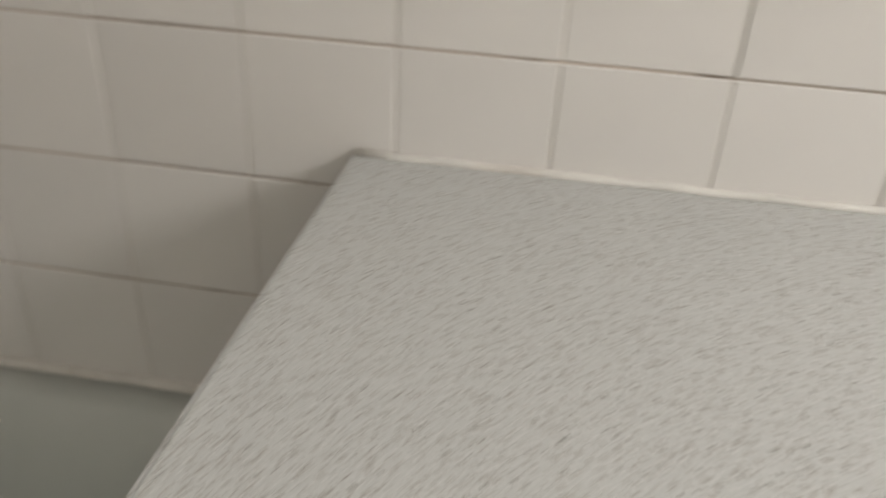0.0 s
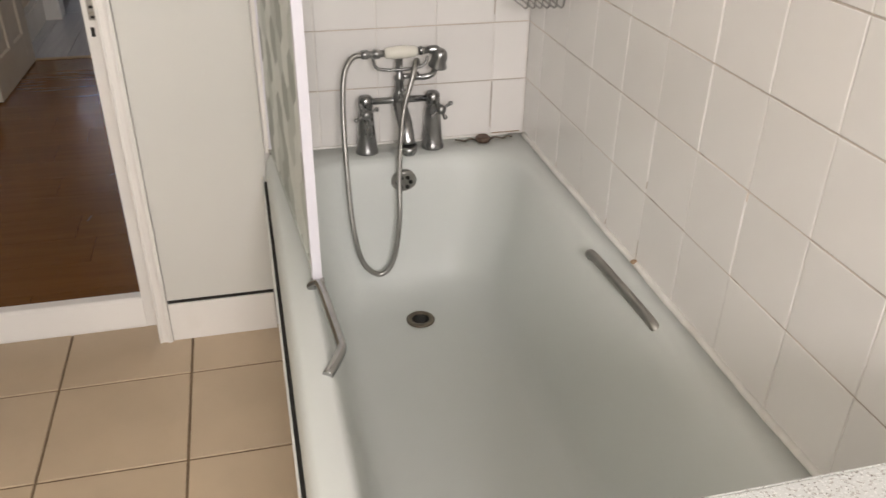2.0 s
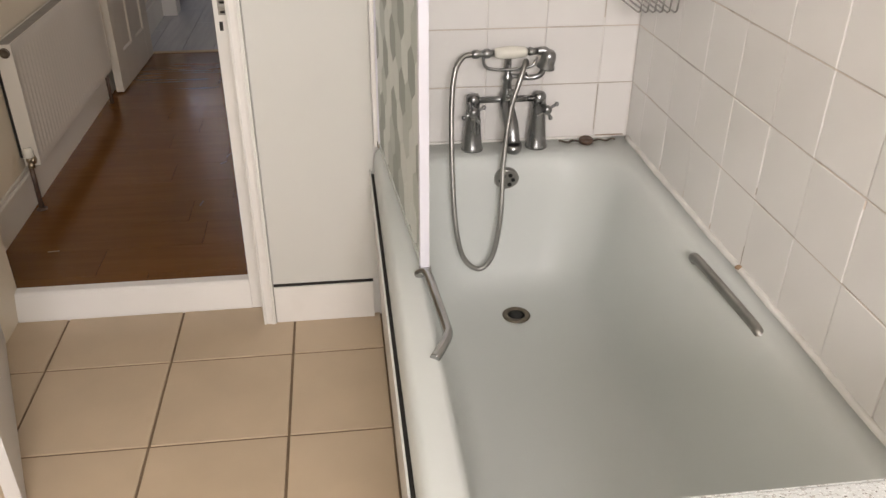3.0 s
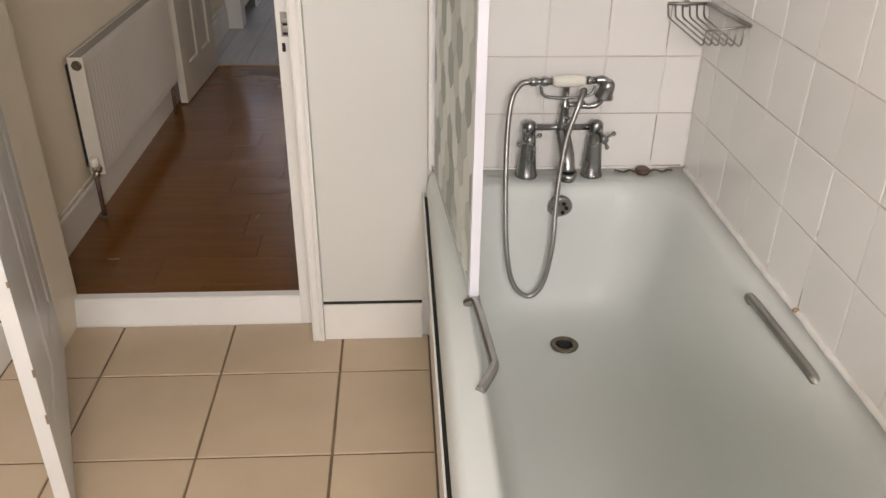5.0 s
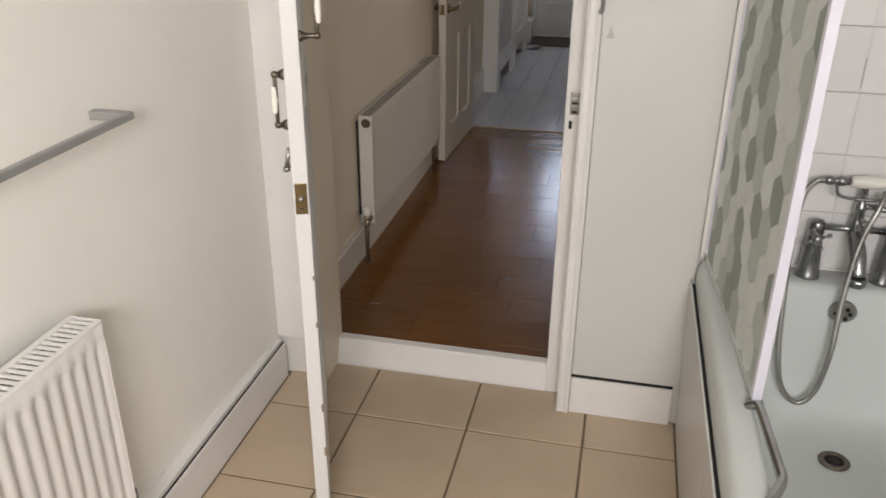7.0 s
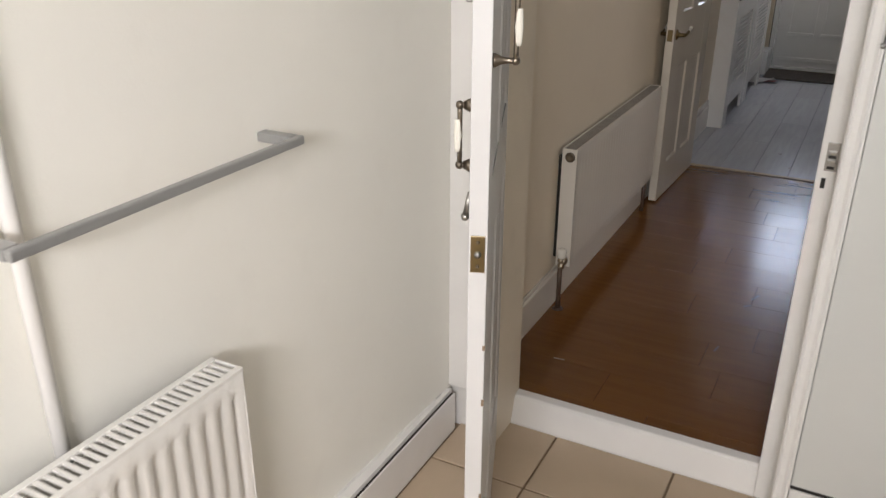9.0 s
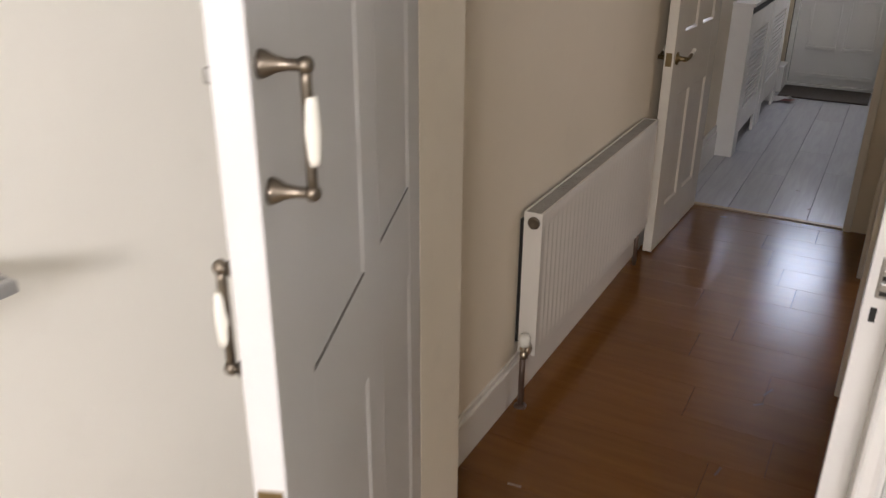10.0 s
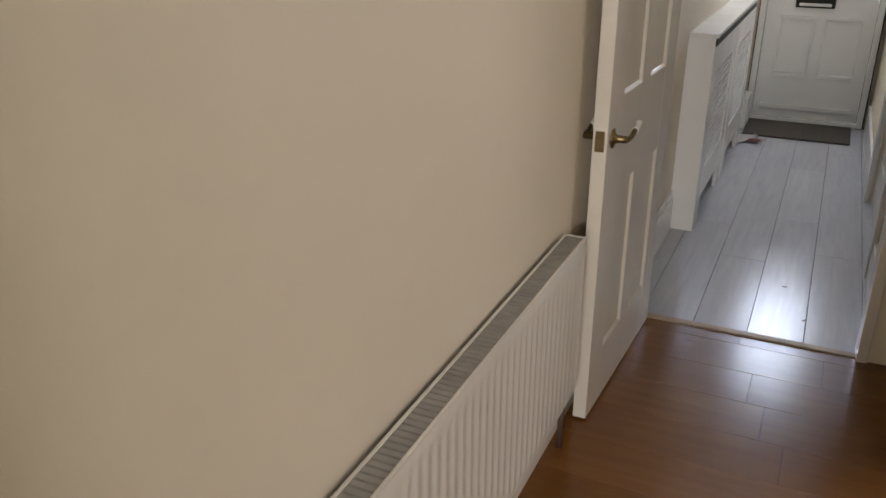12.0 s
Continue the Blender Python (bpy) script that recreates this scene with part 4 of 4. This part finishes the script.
pull_handle("east", 0.022, 1.218, 0.096)
pull_handle("west", 0.024, 1.056, 0.094)
bm = lathe(bmesh.new(), [(0.011, 0.0), (0.010, 0.003), (0.004, 0.006)], 14, along(at_leaf(0.045, 0.015, 0.974), at_leaf(0.045, 0.05, 0.974)))
rod(bm, at_leaf(0.045, 0.018, 1.004), at_leaf(0.045, 0.023, 0.966), 0.0035, 10, 0.0065)
ball(bm, at_leaf(0.045, 0.025, 0.962), 0.007, 10)
part("turn_latch", bm, M["dull"], door1, "grey metal thumb turn")
pl = part("latch_plate", leaf_box(D1O, d1, -0.0025, 0.0005, 0.885, 0.948, -0.0115, 0.0115, 0.0008), M["brass"], door1, "aged brass latch plate")
bm = ball(bmesh.new(), at_leaf(-0.003, 0, 0.917), 0.006, 12)
part("ball_catch", bm, M["chrome"], pl)
part("screw", ball(ball(bmesh.new(), at_leaf(-0.002, 0, 0.896), 0.0033, 8), at_leaf(-0.002, 0, 0.938), 0.0033, 8), M["bronze"], pl)

part("door_bolt", leaf_box(D1O, d1, 0.012, 0.028, 1.30, 1.312, 0.015, 0.025, 0.002), M["dull"], door1, "small steel bolt")
for z, w in ((0.42, 0.012), (0.63, 0.008), (0.30, 0.015), (0.74, 0.006)):
    part("paint_chip", leaf_box(D1O, d1, -0.0006, 0.0022, z, z + w * 1.6, -0.0158, -0.011), M["chip"], door1, "dark chip in the edge paint")

for u0, u1 in ((0.103, W1 / 2 - 0.0455), (W1 / 2 + 0.0455, W1 - 0.103)):
    part("grime_line", leaf_box(D1O, d1, u0, u1, 1.0040, 1.0095, -0.0140, -0.0105), M["grime"], door1, "dark grime along the panel's lower edge")

# coat hook above the wall board and small hanging fitting
hook = thing("wall_hook", "small chrome hook on white architrave", "hook", tube(bmesh.new(), smooth_path([(-0.306, -0.004, 1.30), (-0.306, -0.024, 1.29), (-0.306, -0.026, 1.24), (-0.308, -0.027, 1.186), (-0.316, -0.027, 1.181)], 5), 0.005, 8), M["chrome"])

# ---- hall door, open against the wall ----
D2O, D2H = Vector((-1.143, 1.925, 0)), Vector((-1.118, 2.578, 0))
d2 = (D2H - D2O).normalized()
W2 = (D2H - D2O).length
door2 = tagged(new("door_2"), "open cream panelled hall door with brass lever handles", "door", "", "structure")
door2.location = (-1.13, 2.25, HZ)
panel_door(door2, D2O, d2, W2, HZ + 0.008, 2.06, 0.036, ((HZ + 0.008, 0.26), (0.72, 0.955), (1.9, 2.06)), 0.115, 0.08, M["cream_door"])
for s in (-1, 1):
    c = at_leaf(0.045, s * 0.018, 0.867, D2O, d2)
    bm = lathe(bmesh.new(), [(0.024, 0.0), (0.024, 0.004), (0.012, 0.008), (0.009, 0.02), (0.009, 0.036)], 16, along(c, at_leaf(0.045, s * 0.06, 0.867, D2O, d2)))
    tube(bm, smooth_path([at_leaf(0.045, s * 0.052, 0.867, D2O, d2), at_leaf(0.07, s * 0.056, 0.869, D2O, d2), at_leaf(0.10, s * 0.056, 0.877, D2O, d2)], 4), 0.007, 10)
    h2 = part("lever_handle", bm, M["brass"], door2, "brass lever handle")
    part("lever_tip", tube(bmesh.new(), smooth_path([at_leaf(0.10, s * 0.056, 0.877, D2O, d2), at_leaf(0.125, s * 0.056, 0.883, D2O, d2), at_leaf(0.135, s * 0.056, 0.891, D2O, d2)], 4), 0.0085, 10), M["porcelain"], h2, "white porcelain tip")
part("latch_plate", leaf_box(D2O, d2, -0.0025, 0.0005, 0.842, 0.892, -0.0115, 0.0115, 0.0008), M["brass"], door2, "brass latch plate")

# ---- radiator cover ----
cover = thing("radiator_cover", "white painted radiator cover with lattice front panels", "radiator cover", at=(-1.15, 4.2, HZ))
cx0, cx1, cy0, cy1, cz1 = -1.206, -1.102, 3.46, 5.02, 0.913
part("side_panel", box(cx0, cx1, cy0, cy0 + 0.018, HZ, cz1 - 0.018, 0.002), M["gloss"], cover)
part("side_panel", box(cx0, cx1, cy1 - 0.018, cy1, HZ, cz1 - 0.018, 0.002), M["gloss"], cover)
part("top", box(cx0, cx1 + 0.012, cy0 - 0.01, cy1 + 0.01, cz1 - 0.018, cz1, 0.003), M["gloss"], cover)
# vent slot is a solid black strip, shade given by colour
part("top_slot", box(cx1 - 0.004, cx1 + 0.002, cy0 + 0.03, cy1 - 0.03, cz1 - 0.055, cz1 - 0.0185), M["black_and_shade"], cover, "black strip painting the shaded vent slot under the top")
third = (cy1 - cy0) / 2
for k in range(2):
    ya, yb = cy0 + 0.019 + k * third, cy0 + third - 0.001 + k * third
    yb = min(yb, cy1 - 0.019)
    part("front_frame", boxes((cx1 - 0.016, cx1, ya, ya + 0.12, HZ, cz1 - 0.06, 0.002), (cx1 - 0.016, cx1, yb - 0.12, yb, HZ, cz1 - 0.06, 0.002),
        (cx1 - 0.016, cx1, ya + 0.12, yb - 0.12, 0.20, 0.33, 0.002), (cx1 - 0.016, cx1, ya + 0.12, yb - 0.12, 0.745, cz1 - 0.06, 0.002)), M["gloss"], cover)
    lat = bmesh.new()
    z = 0.345
    while z < 0.73:
        bm_box(lat, cx1 - 0.012, cx1 - 0.004, ya + 0.122, yb - 0.122, z, z + 0.012)
        z += 0.026
    y = ya + 0.14
    while y < yb - 0.13:
        bm_box(lat, cx1 - 0.014, cx1 - 0.0125, y, y + 0.016, 0.332, 0.743)
        y += 0.05
    part("lattice", lat, M["gloss"], cover)
# added board behind the lattice, shade put into its grey
part("inner_shadow_board", box(cx0 + 0.002, cx1 - 0.04, cy0 + 0.02, cy1 - 0.02, HZ + 0.1, cz1 - 0.06), M["rad_top"], cover, "plain board coloured dark for the shade inside")

# ---- front door, mat and post ----
fd = tagged(new("front_door"), "closed white plastic front door with moulded panels and letterbox", "door", "", "structure")
fd.location = (-0.78, FY, HZ)
fx0, fx1 = -1.098, -0.478
part("door_frame", boxes((-1.135, fx0, FY - 0.05, FY + 0.02, HZ, 2.12, 0.004), (fx1, -0.445, FY - 0.05, FY + 0.02, HZ, 2.12, 0.004), (fx0, fx1, FY - 0.05, FY + 0.02, 2.07, 2.12, 0.004)), M["upvc"], fd)
part("leaf", boxes((fx0 + 0.004, fx1 - 0.004, FY - 0.035, FY + 0.01, HZ + 0.03, 1.36), (fx0 + 0.004, -1.01, FY - 0.035, FY + 0.01, 1.36, 2.066), (-0.56, fx1 - 0.004, FY - 0.035, FY + 0.01, 1.36, 2.066), (-1.01, -0.56, FY - 0.035, FY + 0.01, 2.0, 2.066)), M["upvc"], fd)
part("threshold", box(fx0, fx1, FY - 0.06, FY + 0.02, HZ, HZ + 0.028, 0.004), M["upvc"], fd)
gp = part("pane", box(-1.01, -0.56, FY - 0.012, FY - 0.006, 1.36, 2.0), M["glass"], fd, "clear upper pane")
gp.visible_shadow = False
for x0, x1 in ((-1.012, -0.806), (-0.757, -0.548)):
    for z0, z1 in ((0.37, 0.74), (0.92, 1.28)):
        bm = bmesh.new()
        for a, b, c, e, d in ((x0, x1, z0, z0 + 0.026, 0.016), (x0, x1, z1 - 0.018, z1, 0.010), (x0, x0 + 0.016, z0 + 0.026, z1 - 0.018, 0.006), (x1 - 0.016, x1, z0 + 0.026, z1 - 0.018, 0.006)):
            bm_box(bm, a, b, FY - 0.035 - d, FY - 0.035, c, e, 0.0025)
        part("panel_moulding", bm, M["upvc"], fd)
part("bottom_rail_moulding", box(fx0 + 0.045, fx1 - 0.045, FY - 0.050, FY - 0.035, 0.165, 0.195, 0.003), M["upvc"], fd)
lb = part("letterbox", box(-0.935, -0.715, FY - 0.048, FY - 0.035, 0.79, 0.85, 0.003), M["black_and_shade"], fd, "black letterbox")
part("letterbox_flap", box(-0.915, -0.735, FY - 0.056, FY - 0.048, 0.80, 0.818, 0.003), M["upvc"], lb)
thing("door_mat", "flat dark brown coir mat before the front door", "door mat", box(-1.10, -0.505, 5.19, 5.60, HZ, HZ + 0.012, 0.004), M["mat"])
for k, (x, y, r, mt, lab) in enumerate(((-1.075, 5.14, 20, "paper", "white letter lying on the grey floor"), (-1.045, 5.06, -25, "red_paper", "dark red leaflet lying on the grey floor"), (-1.085, 5.06, 60, "paper", "crumpled white leaflet beside the radiator cover"))):
    bm = bmesh.new()
    nx, ny = 7, 5
    g = [[bm.verts.new(pose(x, y, HZ + 0.004 + 0.003 * k, 0, 0, r) @ Vector(((i / (nx - 1) - 0.5) * 0.15, (j / (ny - 1) - 0.5) * 0.085, 0.012 * abs(math.sin(i * 0.7 + k)) * (i / nx)))) for j in range(ny)] for i in range(nx)]
    for i in range(nx - 1):
        for j in range(ny - 1):
            bm.faces.new((g[i][j], g[i + 1][j], g[i + 1][j + 1], g[i][j + 1])).smooth = True
    top = [f for f in bm.faces]
    bmesh.ops.solidify(bm, geom=top, thickness=0.002)
    thing("letter" if mt == "paper" else "leaflet", lab, "paper", bm, M[mt], group="post on the hall floor")

# black strips either side of the frame paint the shade of its gaps
for x0, x1 in ((-1.142, -1.1355), (-0.4445, -0.438)):
    part("frame_gap", box(x0, x1, FY - 0.03, FY + 0.019, HZ, 2.12), M["black_and_shade"], fd, "black strip painting the shaded gap beside the door frame")
thing("pipe_boxing", "small white boxed pipe cover beside the front door", "pipe cover", box(-1.205, -1.103, 5.34, 5.56, HZ, HZ + 0.19, 0.006), M["upvc"])
for x, y, a, ln_, mt in ((-0.545, 1.10, 70, 0.05, "scuff"), (-0.56, 1.02, 40, 0.03, "scuff"), (-1.03, 0.36, 5, 0.035, "pale_scuff"), (-0.60, 0.66, 80, 0.04, "scuff"), (-0.95, 2.50, 20, 0.03, "scuff"), (-0.62, 2.80, 60, 0.02, "scuff"), (-0.70, 3.05, 10, 0.018, "scuff")):
    bm = box(-ln_ / 2, ln_ / 2, -0.003, 0.003, 0.0, 0.0005)
    bm.transform(pose(x, y, HZ + 0.0001, 0, 0, a))
    thing("floor_scuff", "small scuff mark on the laminate floor" if mt == "scuff" else "pale worn scuff on the brown laminate", "mark", bm, M[mt], group="scuffs on the hall floor")

# front hall side door, closed
sd = tagged(new("door_3"), "closed white panelled door off the front hall", "door", "", "structure")
sd.location = (FE, 3.77, HZ)
panel_door(sd, Vector((FE + 0.03, 3.334, 0)), Vector((0, 1, 0)), 0.862, HZ + 0.006, 2.07, 0.036, ((HZ + 0.006, 0.30), (0.86, 1.02), (1.92, 2.07)), 0.1, 0.09, M["gloss"])

# ---- tiles and boards, piece by piece ----
TY, TZ, TX = 0.1545, 0.1535, 0.155


def tile_mesh(w, h, t, axis, mat, bev=0.0018):
    """A glazed tile with a cushioned edge, centred; axis: the way its face looks."""
    dims = {"x": (t, w, h), "y": (w, t, h), "z": (w, h, t)}[axis]
    bm = box(-dims[0] / 2, dims[0] / 2, -dims[1] / 2, dims[1] / 2, -dims[2] / 2, dims[2] / 2)
    face = [f for f in bm.faces if abs({"x": f.normal.x + 1, "y": f.normal.y + 1, "z": f.normal.z - 1}[axis]) < 0.01]
    es = [e for f in face for e in f.edges]
    bmesh.ops.bevel(bm, geom=es, offset=bev, segments=1, affect="EDGES")
    return done(bm, "tile", mat)


cache = {}
tile_rng = random.Random(7)


def cached(key, make):
    if key not in cache:
        cache[key] = make()
    return cache[key]


def spans(lo, hi, ref, step):
    k = math.floor((lo - ref) / step)
    out = []
    while ref + k * step < hi - 1e-6:
        a, b = max(lo, ref + k * step), min(hi, ref + (k + 1) * step)
        if b - a > 0.012:
            out.append((a, b))
        k += 1
    return out


zrows = spans(0.556, ZC, 0.709, TZ)
for a, b in spans(YS, -0.001, -1.345, TY):
    for c, e in zrows:
        if b < -1.65 and c < 0.80:
            continue
        lo = max(c, 0.905) if b < -1.62 else c
        if e - lo < 0.02:
            continue
        w, h = round(b - a - 0.0024, 4), round(e - lo - 0.0026, 4)
        me = cached(("e", w, h), lambda: tile_mesh(w, h, 0.009, "x", M["tile"], 0.0012))
        ob = piece("tile", me, wall_east, XE + 0.0045 + tile_rng.uniform(-0.0006, 0.0006), (a + b) / 2, (lo + e) / 2)
        ob.rotation_euler = (0, tile_rng.uniform(-0.004, 0.004), tile_rng.uniform(-0.004, 0.004))
for c, e in zrows[1:]:
    part("stained_joint", box(XE + 0.0012, XE + 0.0058, YS if c > 0.92 else -1.6, -0.002, c - 0.0011, c + 0.0011), M["grout_stain"], wall_east, "brown stained grout line")
    part("stained_joint", box(0.017, XE - 0.001, 0.0012, 0.0058, c - 0.0011, c + 0.0011), M["grout_stain"], wall_north, "brown stained grout line")
for y, z0, z1 in ((-0.727, 0.562, 0.605), (-0.5725, 0.562, 0.575), (-0.418, 0.562, 0.580), (-0.727, 0.72, 0.735), (-1.036, 0.845, 0.86), (-0.264, 0.562, 0.578)):
    part("grout_stain", box(XE - 0.0002, XE + 0.0058, y - 0.0008, y + 0.0008, z0, z1), M["grout_stain"], wall_east, "rusty stain in the grout")
for x, z0, z1 in ((0.615, 0.575, 0.705), (0.615, 0.885, 0.99), (0.460, 0.93, 1.01), (0.305, 1.03, 1.10)):
    part("grout_stain", box(x - 0.0011, x + 0.0011, 0.0, 0.0058, z0, z1), M["grout_stain"], wall_north, "brown stain in the grout")
part("mould_line", box(0.62, 0.70, -0.0030, 0.0, 0.5578, 0.5595), M["rust"], wall_north, "brown mould along the bath edge")
part("rust_spot", lathe(bmesh.new(), [(0.009, 0.0), (0.006, 0.004), (0.002, 0.006)], 10, pose(XE - 0.004, -0.732, 0.5575)), M["rust"], wall_east, "rust spot at the bath edge")
bed = part("tile_bed", box(0.0165, XE + 0.002, 0.0025, 0.0135, 0.552, ZC - 0.001), M["grout"], wall_north, "stained grout between the tiles")
for a, b in spans(0.017, XE - 0.001, 0.460, TX):
    for c, e in zrows:
        w, h = round(b - a - 0.003, 4), round(e - c - 0.003, 4)
        me = cached(("n", w, h), lambda: tile_mesh(w, h, 0.009, "y", M["tile"], 0.0012))
        ob = piece("tile", me, wall_north, (a + b) / 2, 0.0045 + tile_rng.uniform(-0.0006, 0.0006), (c + e) / 2)
        ob.rotation_euler = (tile_rng.uniform(-0.004, 0.004), 0, tile_rng.uniform(-0.004, 0.004))
for a, b in spans(-1.208, 0.006, -0.592, 0.3375):
    for c, e in spans(YS, 0.090, -0.164, 0.337):
        w, h = round(b - a - 0.0072, 4), round(e - c - 0.0072, 4)
        me = cached(("f", w, h), lambda: tile_mesh(w, h, 0.008, "z", M["floor_tile"], 0.0012))
        piece("tile", me, floor_bath, (a + b) / 2, (c + e) / 2, -0.004)
brown = structure("laminate_hall", "glossy reddish-brown laminate boards laid across the hall", "floor", box(HW, HE + 0.1, 0.1425, HY1 + 0.006, HZ - 0.0088, HZ - 0.0065), M["underlay"])
joint0 = (-0.80, -0.55, -0.74, -0.69, -0.628, -0.561, -0.86, -0.70)
for k, (c, e) in enumerate(reversed(spans(0.1425, HY1 + 0.004, 1.868, 0.168))):
    j = joint0[k % 8]
    if c < 0.825 < e:
        j = -0.493
    for a, b in ((HW, j), (j, HE + 0.1)):
        me = cached(("b", round(b - a, 3), round(e - c, 4)), lambda: tile_mesh(b - a - 0.0011, e - c - 0.0007, 0.008, "z", M["laminate"], 0.0004))
        piece("board", me, brown, (a + b) / 2, (c + e) / 2, HZ - 0.004)
grey = structure("laminate_front", "pale grey laminate boards running to the front door", "floor", box(-1.205, FE + 0.1, HY1 + 0.03, FY, HZ - 0.0088, HZ - 0.0065), M["underlay"])
for k, (a, b) in enumerate(spans(-1.205, FE + 0.06, -0.957, 0.1715)):
    cuts = [HY1 + 0.03, 3.1 + (k * 0.53) % 0.9, 4.4 + (k * 0.37) % 0.9, FY - 0.05]
    for c, e in zip(cuts, cuts[1:]):
        me = cached(("g", round(b - a, 3), round(e - c, 3)), lambda: tile_mesh(b - a - 0.0016, e - c - 0.0016, 0.008, "z", M["grey_laminate"], 0.001))
        piece("board", me, grey, (a + b) / 2, (c + e) / 2, HZ - 0.004)
